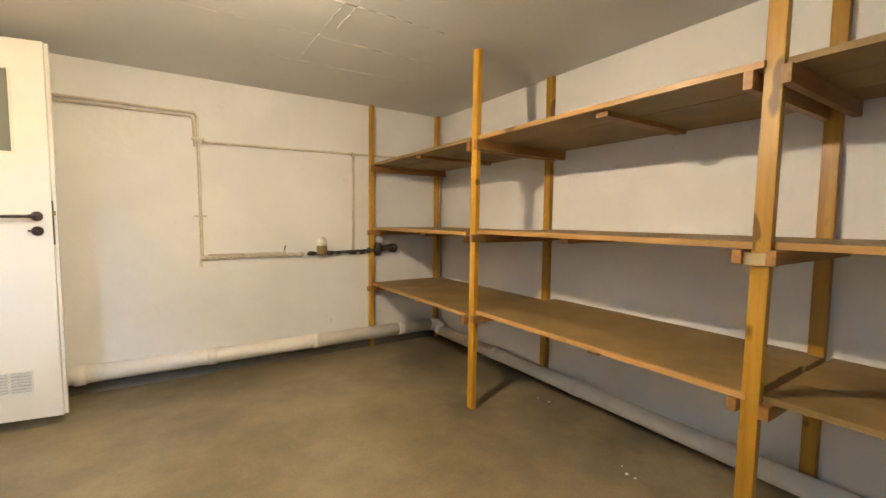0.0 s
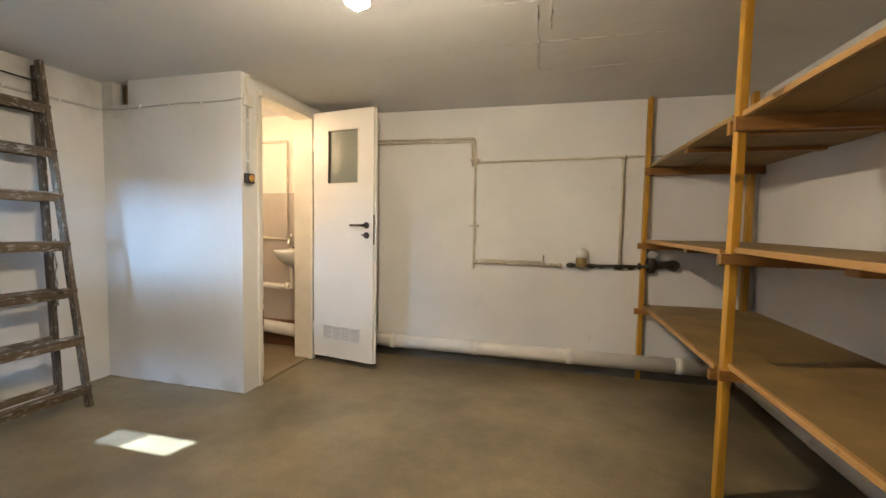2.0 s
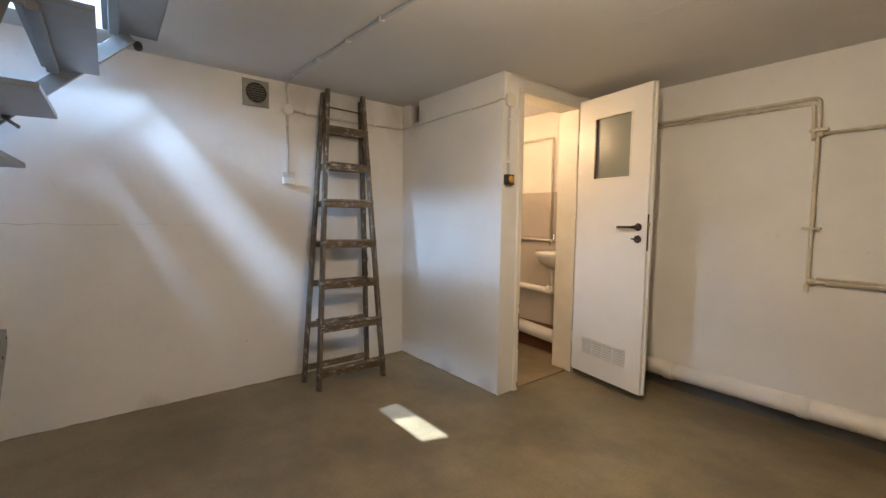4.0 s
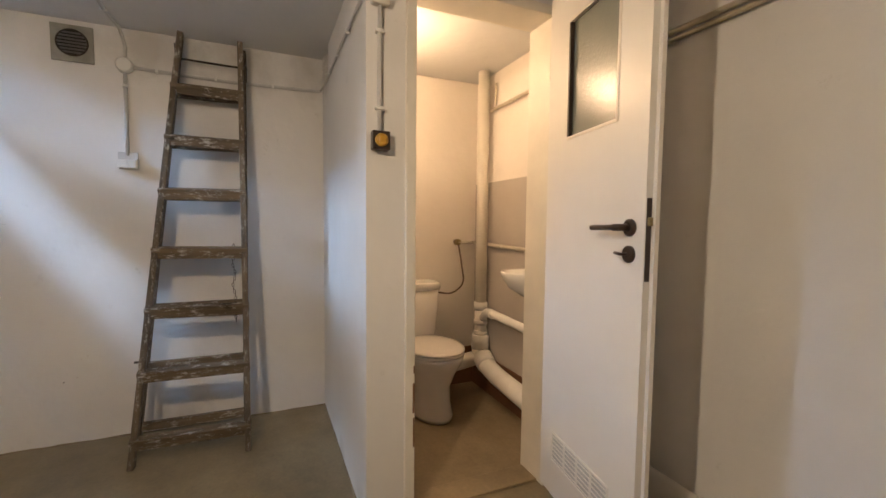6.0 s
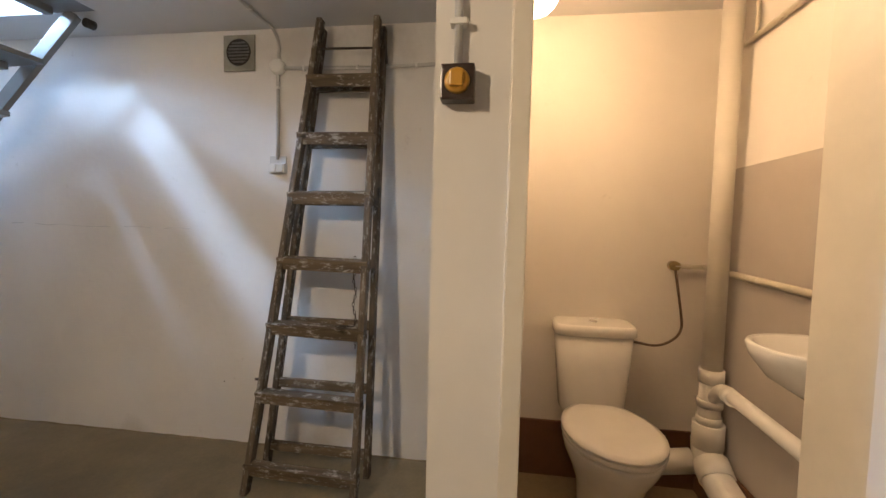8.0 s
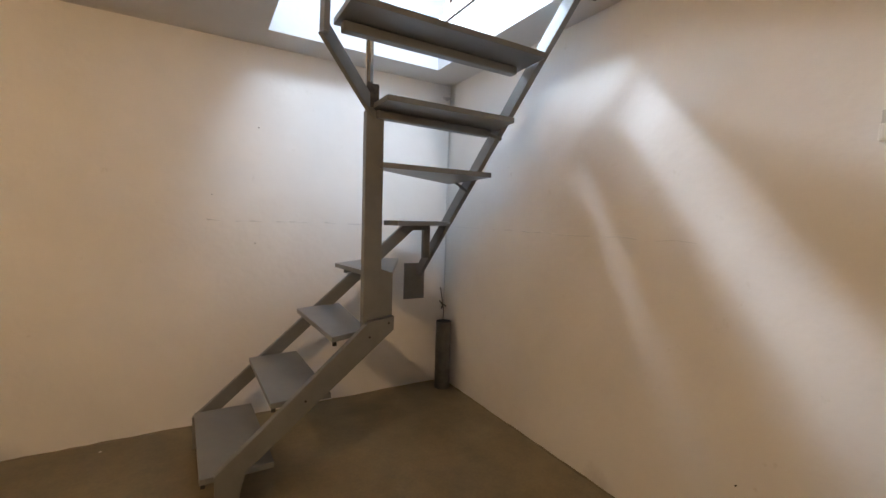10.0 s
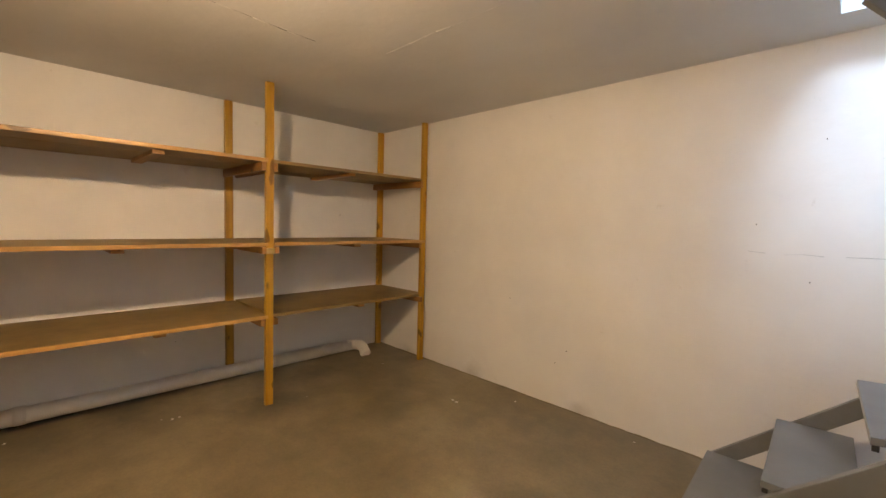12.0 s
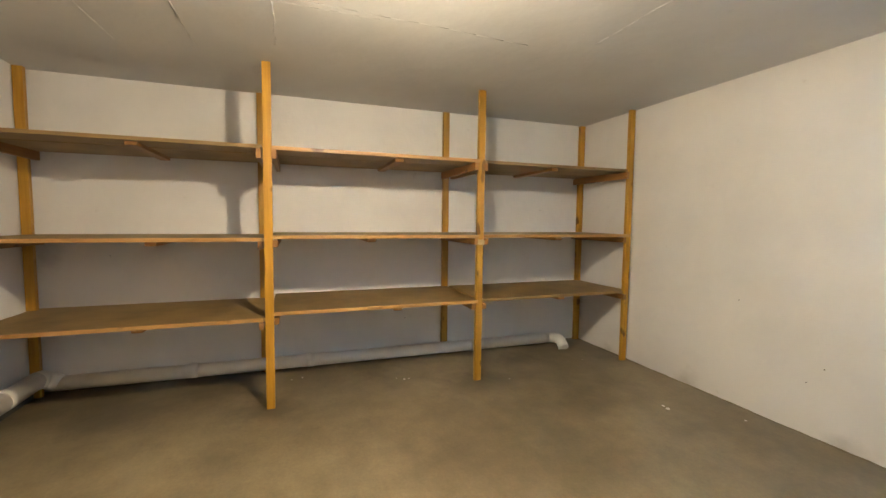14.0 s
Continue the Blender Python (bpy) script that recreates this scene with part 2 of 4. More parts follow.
M_PINE_X = wood("stained_pine_bearer", (0.27, 0.12, 0.03), (0.46, 0.23, 0.06), 0, 0.45)
M_PINE_Y = wood("pine_edge_strip", (0.42, 0.22, 0.06), (0.62, 0.37, 0.12), 1, 0.45)
M_BOARD = paint("shelf_fibreboard", (0.29, 0.19, 0.066), 0.55, wear=0.35, scale=4.0, bump=0.12)
M_OLD = wood("weathered_ladder_wood", (0.06, 0.046, 0.03), (0.19, 0.145, 0.098), 2, 0.7, speckle=(0.38, 0.36, 0.32))
M_OLD_Y = wood("weathered_rung_wood", (0.07, 0.052, 0.03), (0.22, 0.165, 0.105), 1, 0.7, speckle=(0.42, 0.40, 0.36))
M_HATCH = wood("brown_hatch_wood", (0.09, 0.035, 0.02), (0.16, 0.07, 0.04), 0, 0.5, knots=False)
M_VENT_LIGHT = wood("vent_light_colour", (0.26, 0.16, 0.07), (0.4, 0.27, 0.13), 0, 0.6, knots=False)
M_STEEL = paint("grey_painted_steel", (0.185, 0.192, 0.192), 0.36, 0.3, wear=0.15, scale=9)
M_STEEL_TOP = paint("grey_steel_tread", (0.20, 0.21, 0.214), 0.32, 0.3, wear=0.12, scale=7)
M_DARKRUBBER = paint("black_rubber", grey(0.02), 0.7)
M_CHROME = paint("chrome", grey(0.75), 0.12, 1.0, wear=0.05, bump=0)
M_PVC = paint("white_pvc", (0.84, 0.81, 0.75), 0.34, wear=0.14, scale=4)
M_CREAM = paint("cream_gloss_paint", (0.60, 0.54, 0.42), 0.32, wear=0.15, patch=(0.76, 0.73, 0.66))
M_DARKIRON = paint("dark_corroded_iron", (0.07, 0.06, 0.05), 0.6, 0.5, wear=0.5, scale=40)
M_BRASS = paint("dull_brass", (0.42, 0.32, 0.15), 0.4, 0.8, wear=0.4, scale=30)
M_DOOR = paint("white_door_lacquer", (0.73, 0.71, 0.66), 0.35, wear=0.05, scale=3)
M_FRAME = paint("cream_door_frame_paint", (0.74, 0.70, 0.61), 0.4, wear=0.1, scale=6)
M_BLACK = paint("dark_brown_bakelite", (0.035, 0.022, 0.016), 0.3)
M_AMBER = paint("amber_plastic", (0.5, 0.27, 0.03), 0.35)
M_PLASTIC = paint("white_plastic", (0.72, 0.72, 0.70), 0.4, wear=0.06)
M_CABLE = paint("painted_cable", (0.55, 0.55, 0.54), 0.6)
M_PORCELAIN = paint("white_porcelain", (0.82, 0.79, 0.74), 0.12, wear=0.03, bump=0)
M_TIN = paint("grey_tin", (0.16, 0.16, 0.16), 0.45, 0.5, wear=0.25, scale=20)
M_CHIP = paint("plaster_crumb", (0.75, 0.73, 0.7), 0.8)
M_HOLLOW_SHADE = paint("hollow_shade", grey(0.02), 0.8)
M_BULB = glow("bulb_glow", (1.0, 0.76, 0.47), 20.0)
M_BULB_SIDE = glow("bulb_side_glow", (1.0, 0.76, 0.47), 9.0)
M_WCGLASS = glow("wc_globe_glow", (1.0, 0.65, 0.33), 4.0)
M_FROST, _n, _l, _b = node_material("patterned_glass")
_b.inputs["Base Color"].default_value = (0.26, 0.28, 0.24, 1)
_b.inputs["Transmission Weight"].default_value, _b.inputs["Roughness"].default_value = 0.25, 0.22
_l.new(bump_of(_n, _l, noise_of(_n, _l, 85.0, 2), 0.3, 0.003).outputs[0], _b.inputs["Normal"])

# ---- structure ----
S = dict(kind="structure")
solid("floor", boxes(((-2.05, -0.18, -0.15), (3.08, 4.72, 0.0))), M_FLOOR, "worn grey-brown concrete cellar floor with damp stains and painted stair shade", "floor", **S)
solid("floor_wc", boxes(((WEST, 3.49, 0.0), (-0.72, 4.46, 0.006))), M_WCFLOOR, "brown painted concrete floor of the toilet cubicle", "floor", **S)
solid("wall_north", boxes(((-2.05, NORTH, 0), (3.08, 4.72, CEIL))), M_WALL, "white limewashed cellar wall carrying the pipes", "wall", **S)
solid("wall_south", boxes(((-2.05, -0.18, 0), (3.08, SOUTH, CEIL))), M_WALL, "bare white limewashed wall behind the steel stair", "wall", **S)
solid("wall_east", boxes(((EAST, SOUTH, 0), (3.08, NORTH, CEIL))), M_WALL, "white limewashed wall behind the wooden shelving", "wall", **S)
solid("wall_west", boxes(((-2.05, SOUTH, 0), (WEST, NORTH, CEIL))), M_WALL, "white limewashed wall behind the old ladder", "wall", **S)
BOX_S, BOX_E = 3.37, -0.64
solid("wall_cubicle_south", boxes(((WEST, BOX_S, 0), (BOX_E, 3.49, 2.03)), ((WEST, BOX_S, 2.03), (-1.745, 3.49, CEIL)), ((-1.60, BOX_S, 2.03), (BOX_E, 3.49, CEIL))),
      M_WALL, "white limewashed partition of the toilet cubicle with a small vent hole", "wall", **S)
# Added board; its brown paints the warm cubicle light showing through the hole.
solid("vent_recess", boxes(((-1.745, 3.455, 2.03), (-1.60, 3.475, CEIL))), M_VENT_LIGHT, "added board in the vent hole, coloured like the warm light behind it", "board", **S)
solid("wall_cubicle_east", boxes(((-0.76, 3.49, 0), (BOX_E, 3.52, CEIL)), ((-0.76, 4.21, 0), (BOX_E, NORTH, CEIL)), ((-0.76, 3.52, 2.12), (BOX_E, 4.21, CEIL))),
      M_WALL, "white limewashed partition around the toilet doorway", "wall", **S)
solid("wall_wc_north", boxes(((WEST, 4.46, 0.0), (-0.76, NORTH, CEIL))), M_WCWALL, "cream painted wall of the toilet cubicle", "wall", **S)
solid("wall_wc_west", boxes(((WEST, 3.49, 0.006), (WEST + 0.006, 4.46, CEIL))), M_WCWALL, "cream painted back wall of the toilet cubicle", "wall", **S)
solid("dado_wc", boxes(((WEST + 0.006, 4.455, 0.26), (-0.76, 4.46, 1.475))), M_DADO, "grey-beige oil paint dado with a straight upper edge", "dado", **S)
solid("baseboard_wc", boxes(((WEST + 0.006, 3.49, 0.006), (WEST + 0.022, 4.455, 0.28)), ((WEST + 0.022, 4.44, 0.006), (-0.76, 4.455, 0.26)), bevel=0.003), M_SKIRT,
      "dark brown painted skirting in the toilet cubicle", "skirting", **S)
# Dark grey strip, 75 mm high, at the north wall's foot.
solid("strip_north", boxes(((BOX_E, 4.496, 0), (EAST, NORTH, 0.075)), bevel=0.006), M_CEMENT, "dark grey strip along the wall foot", "skirting", **S)

HX0, HX1, HY0, HY1 = -1.60, -0.565, 0.26, 1.56
ceiling_bm = boxes(((-2.05, -0.18, CEIL), (HX0, 4.72, SLAB)), ((HX1, -0.18, CEIL), (3.08, 4.72, SLAB)), ((HX0, -0.18, CEIL), (HX1, HY0, SLAB)), ((HX0, HY1, CEIL), (HX1, 4.72, SLAB)))
for (x0, y0), (x1, y1) in (((0.62, 3.335), (2.05, 3.33)), ((1.30, 2.85), (1.285, 3.74)), ((1.12, 3.76), (2.1, 3.74)), ((1.05, 2.9), (1.86, 2.905)), ((1.36, 1.6), (1.30, 2.85)), ((0.42, 1.255), (1.22, 1.265)), ((0.1, 3.34), (0.62, 3.345)), ((0.578, 1.615), (0.80, 1.635)), ((1.357, 2.42), (1.356, 3.19))):
    px, py = x0, y0
    for i in range(1, 9):
        u = i / 8
        qx, qy = x0 + (x1 - x0) * u + random.uniform(-0.008, 0.008), y0 + (y1 - y0) * u + random.uniform(-0.008, 0.008)
        w = random.uniform(0.0018, 0.0042)
        tube([(px, py, CEIL + 0.001), (qx, qy, CEIL + 0.001)], w, 6, ceiling_bm)
        px, py = qx, qy
solid("ceiling", ceiling_bm, M_CEIL, "white limewashed cellar ceiling with thin plaster seams", "ceiling", **S)

# room above the hatch; its wall openings are unseen, added to let light in
U0, U1, V0, V1, UTOP = -3.2, 1.2, -0.6, 3.0, 4.9
LIGHT_OPENINGS = ((-2.15, -1.41, 3.69, 4.186), (-1.2, 1.0, 3.76, 4.78), (-1.3, -0.5, 2.75, 3.5))   # small sun aperture, then two added lamp openings under the sun-blocking slabs
solid("floor_upper", boxes(((U0 - 0.2, V0 - 0.2, SLAB - 0.1), (-2.05, V1 + 0.2, SLAB)), ((-2.05, V0 - 0.2, SLAB - 0.1), (U1 + 0.2, -0.18, SLAB))), M_CEMENT, "concrete floor of the room above", "floor", **S)
(ax0, ax1, az0, az1), (bx0, bx1, bz0, bz1), (cx0, cx1, cz0, cz1) = LIGHT_OPENINGS
solid("wall_upper_south", boxes(((U0 - 0.2, V0 - 0.2, SLAB), (ax0, V0, UTOP)), ((ax0, V0 - 0.2, SLAB), (ax1, V0, az0)), ((ax0, V0 - 0.2, az1), (ax1, V0, UTOP)), ((ax1, V0 - 0.2, SLAB), (cx0, V0, UTOP)), ((cx0, V0 - 0.2, cz1), (bx0, V0, UTOP)),
                                ((cx0, V0 - 0.2, SLAB), (cx1, V0, cz0)), ((cx0 + 0.1, V0 - 0.2, cz1), (cx1, V0, bz0)), ((cx1, V0 - 0.2, cz0), (bx1, V0, bz0)), ((cx1, V0 - 0.2, SLAB), (bx1, V0, cz0)), ((bx0, V0 - 0.2, bz1), (bx1, V0, UTOP)), ((bx1, V0 - 0.2, SLAB), (U1 + 0.2, V0, UTOP))), M_UPPER, "white plastered wall of the room above with added, unseen light openings", "wall", **S)
# Unseen slabs added so the sun enters only by the small aperture.
solid("sun_blocker", boxes(((-1.45, -1.6, 3.56), (1.2, V0 - 0.2, 3.62)), ((-1.5, -2.4, 4.70), (1.2, V0 - 0.2, 4.78)), bevel=0.01), M_UPPER, "unseen slabs added outside to block the sun from the larger openings", "canopy", **S)
solid("wall_upper_north", boxes(((U0 - 0.2, V1, SLAB), (-1.8, V1 + 0.2, UTOP)), ((0.0, V1, SLAB), (U1 + 0.2, V1 + 0.2, UTOP)), ((-1.8, V1, SLAB), (0.0, V1 + 0.2, 3.5)), ((-1.8, V1, 4.5), (0.0, V1 + 0.2, UTOP))), M_UPPER, "white plastered wall of the room above with added, unseen light openings", "wall", **S)
solid("wall_upper_west", boxes(((U0 - 0.2, V0, SLAB), (U0, V1, UTOP))), M_UPPER, "white plastered wall of the room above", "wall", **S)
solid("wall_upper_east", boxes(((U1, V0, SLAB), (U1 + 0.2, V1, UTOP))), M_UPPER, "white plastered wall of the room above", "wall", **S)
solid("ceiling_upper", boxes(((U0 - 0.2, V0 - 0.2, UTOP), (U1 + 0.2, V1 + 0.2, UTOP + 0.2))), M_UPPER, "white ceiling of the room above", "ceiling", **S)
# Added panel on two posts; cuts off the lower lamp streaks between the treads.
solid("streak_blocker", boxes(((-1.12, HY0 - 0.14, 2.72), (0.3, HY0 - 0.065, 3.46)), ((-1.12, HY0 - 0.13, SLAB), (-1.07, HY0 - 0.075, 2.72)), ((HX1, HY0 - 0.13, SLAB), (HX1 + 0.05, HY0 - 0.075, 2.72)), bevel=0.004), M_UPPER, "low plastered panel added beside the stairwell above to block daylight streaks", "wall", **S)
ground = solid("ground", boxes(((-400, -400, -0.4), (400, 400, -0.3))), M_CEMENT, "plain ground around the building", "ground", **S)

# Unseen pane added to dim part of the sun beam into a soft tail.
M_SUN_DIM, _n, _l, _b = node_material("sun_dimming_glass")
_clear, _mix = _n.new("ShaderNodeBsdfTransparent"), _n.new("ShaderNodeMixShader")
_clear.inputs[0].default_value = (0.85, 0.9, 1.0, 1)
_b.inputs["Base Color"].default_value = (0.5, 0.5, 0.48, 1)
_mix.inputs[0].default_value = 0.45
_l.new(_clear.outputs[0], _mix.inputs[1])
_l.new(_b.outputs[0], _mix.inputs[2])
_l.new(_mix.outputs[0], _n["Material Output"].inputs[0])
solid("sun_dimmer", boxes(((ax0, V0 - 0.12, az0), (-1.748, V0 - 0.11, az1))), M_SUN_DIM, "unseen pane added to dim the sun beside the open aperture", "window", **S)

# hatch frame and its raised lid
hatch = thing("hatch_frame", (HX0, HY0, SLAB), "brown wooden frame around the ceiling hatch", "hatch", **S)
for n, lo, hi in (("frame_side", (HX0 - 0.06, HY0 - 0.06, SLAB), (HX1 + 0.06, HY0 + 0.012, SLAB + 0.045)), ("frame_side", (HX0 - 0.06, HY1 - 0.012, SLAB), (HX1 + 0.06, HY1 + 0.06, SLAB + 0.045)),
                  ("frame_side", (HX0 - 0.06, HY0 + 0.012, SLAB), (HX0 + 0.012, HY1 - 0.012, SLAB + 0.045)), ("frame_side", (HX1 - 0.012, HY0 + 0.012, SLAB), (HX1 + 0.06, HY1 - 0.012, SLAB + 0.045))):
    part(n, boxes((lo, hi), bevel=0.004), M_HATCH, hatch)
lid = thing("hatch_lid", (HX0 - 0.05, HY0, SLAB + 0.06), "raised hatch lid with a brown wooden rim", "hatch lid")
lid_m = pose(HX0 - 0.055, 0, SLAB + 0.05, 0, -12, 0)
for n, lo, hi, mat in (("lid_panel", (0.005, HY0 + 0.08, 0.06), (0.03, HY1 - 0.08, 0.98), M_STEEL), ("lid_rim", (0, HY0 + 0.03, 0), (0.05, HY1 - 0.03, 0.06), M_HATCH), ("lid_rim", (0, HY0 + 0.03, 0.98), (0.05, HY1 - 0.03, 1.04), M_HATCH),
                       ("lid_rim", (0, HY0 + 0.03, 0.06), (0.05, HY0 + 0.08, 0.98), M_HATCH), ("lid_rim", (0, HY1 - 0.08, 0.06), (0.05, HY1 - 0.03, 0.98), M_HATCH)):
    bm = boxes((lo, hi), bevel=0.004)
    bm.transform(lid_m)
    part(n, bm, mat, lid)

# ---- door of the cubicle ----
frame_1 = thing("door_frame", (BOX_E, 3.86, 0), "cream painted door frame of the toilet cubicle", "door frame", **S)
part("jamb", boxes(((-0.775, 3.52, 0), (-0.622, 3.56, 2.08)), bevel=0.004), M_FRAME, frame_1)
part("jamb", boxes(((-0.775, 4.168, 0), (-0.597, 4.21, 2.08)), bevel=0.004), M_FRAME, frame_1)
part("head", boxes(((-0.775, 3.52, 2.08), (-0.60, 4.21, 2.12)), bevel=0.004), M_FRAME, frame_1)
for z0, z1, w in ((0.30, 0.42, 0.004), (0.44, 0.56, 0.006), (0.60, 0.63, 0.003), (0.02, 0.06, 0.008)):
    part("chipped_edge", boxes(((-0.6225, 3.556 - w, z0), (-0.6205, 3.558, z1))), M_SKIRT, frame_1, "brown chipped paint on the jamb edge")
part("threshold", boxes(((-0.765, 3.56, 0), (-0.64, 4.168, 0.012)), bevel=0.004), M_WCFLOOR, frame_1, "worn brown threshold")

LEAF_W, LEAF_B, LEAF_T = 0.60, 0.065, 2.11
leaf_m = pose(-0.557, 4.124, 0, 0, 0, -10.2)   # x along the leaf, y into its thickness


def leaf_part(name, bm, mat, parent, label=""):
    bm.transform(leaf_m)
    return part(name, bm, mat, parent, label)


door = thing("door_1", (-0.545, 4.1, LEAF_B), "open white door with a small frosted pane and vent grille", "door", **S)
G0, G1, GZ0, GZ1 = 0.152, 0.462, 1.515, 1.965
leaf = leaf_part("door_leaf", boxes(((0, 0, LEAF_B), (LEAF_W, 0.036, GZ0)), ((0, 0, GZ1), (LEAF_W, 0.036, LEAF_T)), ((0, 0, GZ0), (G0, 0.036, GZ1)), ((G1, 0, GZ0), (LEAF_W, 0.036, GZ1)), ((LEAF_W, 0.022, LEAF_B), (LEAF_W + 0.014, 0.0358, LEAF_T - 0.0005))), M_DOOR, door)
leaf_part("pane", boxes(((G0, 0.014, GZ0), (G1, 0.02, GZ1))), M_FROST, door, "frosted patterned glass pane")
for lo, hi in (((G0, -0.003, GZ0), (G1, 0.012, GZ0 + 0.012)), ((G0, -0.003, GZ1 - 0.012), (G1, 0.012, GZ1)), ((G0, -0.003, GZ0 + 0.012), (G0 + 0.012, 0.012, GZ1 - 0.012)), ((G1 - 0.012, -0.003, GZ0 + 0.012), (G1, 0.012, GZ1 - 0.012))):
    leaf_part("glazing_bead", boxes((lo, hi), bevel=0.002), M_BLACK if lo[0] == G0 and hi[0] < G1 else M_FRAME, door)
grille = leaf_part("vent_grille", boxes(((0.10, -0.006, 0.215), (0.48, -0.0005, 0.222)), ((0.10, -0.006, 0.332), (0.48, -0.0005, 0.339)), ((0.10, -0.006, 0.222), (0.107, -0.0005, 0.332)), ((0.473, -0.006, 0.222), (0.48, -0.0005, 0.332)),
                                        ((0.195, -0.005, 0.222), (0.205, -0.0005, 0.332)), ((0.285, -0.005, 0.222), (0.295, -0.0005, 0.332)), ((0.375, -0.005, 0.222), (0.385, -0.0005, 0.332))), M_DOOR, door)
leaf_part("grille_backing", boxes(((0.107, -0.0012, 0.222), (0.473, -0.0004, 0.332))), M_CABLE, door)
for i in range(6):
    z = 0.226 + i * 0.0178
    leaf_part("slat", bar((0.107, -0.004, z + 0.006), (0.473, -0.004, z + 0.006), 0.011, 0.002, (0, -0.5, 1), 0), M_DOOR, grille)
HXL = 0.538
handle = leaf_part("door_handle", tube(rounded([(HXL, -0.002, 1.185), (HXL, -0.048, 1.185), (HXL - 0.125, -0.05, 1.183)], 0.022), [0.011] * 3 + [0.011] * 4 + [0.009] * 2, 12), M_BLACK, door, "dark brown lever handle")
for z, n in ((1.185, "handle_rosette"), (1.105, "key_rosette")):
    bm = tube([(HXL, 0.0, z), (HXL, -0.008, z), (HXL, -0.012, z)], [0.026, 0.026, 0.02], 24)
    leaf_part(n, bm, M_BLACK, door)
leaf_part("latch_knob", tube(rounded([(HXL, -0.01, 1.105), (HXL, -0.03, 1.105), (HXL - 0.028, -0.032, 1.108)], 0.008), 0.005, 8), M_BLACK, door)
leaf_part("lock_plate", boxes(((LEAF_W - 0.0005, 0.003, 1.03), (LEAF_W + 0.002, 0.019, 1.27)), bevel=0.0008), M_BLACK, door, "dark lock plate on the door edge")
leaf_part("latch_bolt", boxes(((LEAF_W + 0.001, 0.005, 1.19), (LEAF_W + 0.012, 0.017, 1.215)), bevel=0.003), M_BRASS, door)
for z in (0.3, 1.85):
    leaf_part("hinge", tube([(-0.012, 0.012, z - 0.05), (-0.012, 0.012, z + 0.05)], 0.008, 10), M_FRAME, door)

# ---- wooden shelving ----
rack = thing("wooden_shelving", (2.5, 2.27, 0), "tall stained pine shelving with three long fibreboard shelves", "shelving")
FRONT = [(2.105, 4.490), (2.14, 2.982), (2.166, 1.506), (2.180, 0.075)]
BACK_Y = [4.485, 3.058, 1.527, 0.055]
BACK_X = [2.805, EAST - 0.018, EAST - 0.018, EAST - 0.018]
for i, (x, y) in enumerate(FRONT):
    lean = 0.007 if i == 2 else 0.004
    part("post", bar((x - lean, y, 0), (x + lean, y - 2 * lean, CEIL - 0.004), 0.052, 0.032, (0, 1, 0)), M_PINE, rack)
    part("post", bar((BACK_X[i], BACK_Y[i], 0), (BACK_X[i], BACK_Y[i], CEIL - 0.004), 0.056, 0.036, (0, 1, 0)), M_PINE, rack)
part("packing_block", boxes(((2.128, 1.450, 1.050), (2.1495, 1.550, 1.090)), bevel=0.004), wood("pale_spruce", (0.55, 0.42, 0.2), (0.68, 0.55, 0.3), 1, 0.6), rack, "pale wooden packing block")
TOPS = [[0.600, 0.627, 0.627], [1.110, 1.123, 1.124], [1.688, 1.686, 1.688]]
BAYS = [(4.505, 3.005), (2.985, 1.50), (1.475, 0.035)]
FRONT_X, XB = (2.125, 2.155, 2.178), 2.876
for level in range(3):
    for bay, (y1, y0) in enumerate(BAYS):
        z = TOPS[level][bay]
        XF = FRONT_X[bay]
        n = 3
        for k in range(n):
            a, b = XF + (XB - XF) * k / n, XF + (XB - XF) * (k + 1) / n - 0.003
            if level != 2 and k < n - 1:
                b += 0.003
            dz = random.uniform(-0.002, 0.002) if level == 2 else 0
            part("plank", boxes(((a, y0 - random.uniform(-0.012, 0.01), z - 0.022 + dz), (b, y1 + random.uniform(-0.012, 0.006), z + dz)), bevel=0.0015), M_BOARD, rack)
        if (level, bay) not in ((2, 0), (2, 2), (0, 2)):
            part("edge_strip", boxes(((XF - 0.018, y0 + 0.015, z - 0.021), (XF - 0.001, y1 - 0.015, z + 0.002)), bevel=0.002), M_PINE_Y, rack)
        mid = (y0 + y1) / 2 + random.uniform(-0.15, 0.15)
        part("cleat", boxes(((XF + 0.02, mid - 0.03, z - 0.047), (XB - 0.05, mid + 0.03, z - 0.0245)), bevel=0.002), M_PINE_X, rack)
    for i, (x, y) in enumerate(FRONT):
        sides = ((-1,) if i == 0 else (1,) if i == 3 else (1, -1))
        for s in sides:
            zz = (TOPS[level][i if s < 0 else i - 1]) - 0.0245
            yy = y + s * 0.045
            part("bearer", boxes(((x - 0.03 + random.uniform(-0.03, 0.01), yy - 0.014, zz - (0.058 if level == 2 else 0.045)), (EAST - 0.004, yy + 0.014, zz)), bevel=0.002), M_PINE_X, rack)

# ---- pipes ----
drain = thing("drain_pipe", (1.0, 4.43, 0.0), "white plastic drain pipe along two wall feet", "pipe")
DY, DR = 4.440, 0.057
part("pipe_run", tube([(BOX_E - 0.02, DY, 0.155), (2.72, DY, 0.145)], DR, 20), M_PVC, drain)
part("pipe_run", tube([(2.80, 4.40, 0.085), (2.815, 0.47, 0.060)], 0.050, 20), M_PVC, drain)
part("elbow", tube(rounded([(2.70, DY, 0.145), (2.79, DY, 0.13), (2.80, 4.36, 0.088)], 0.07), 0.060, 20), M_PVC, drain)
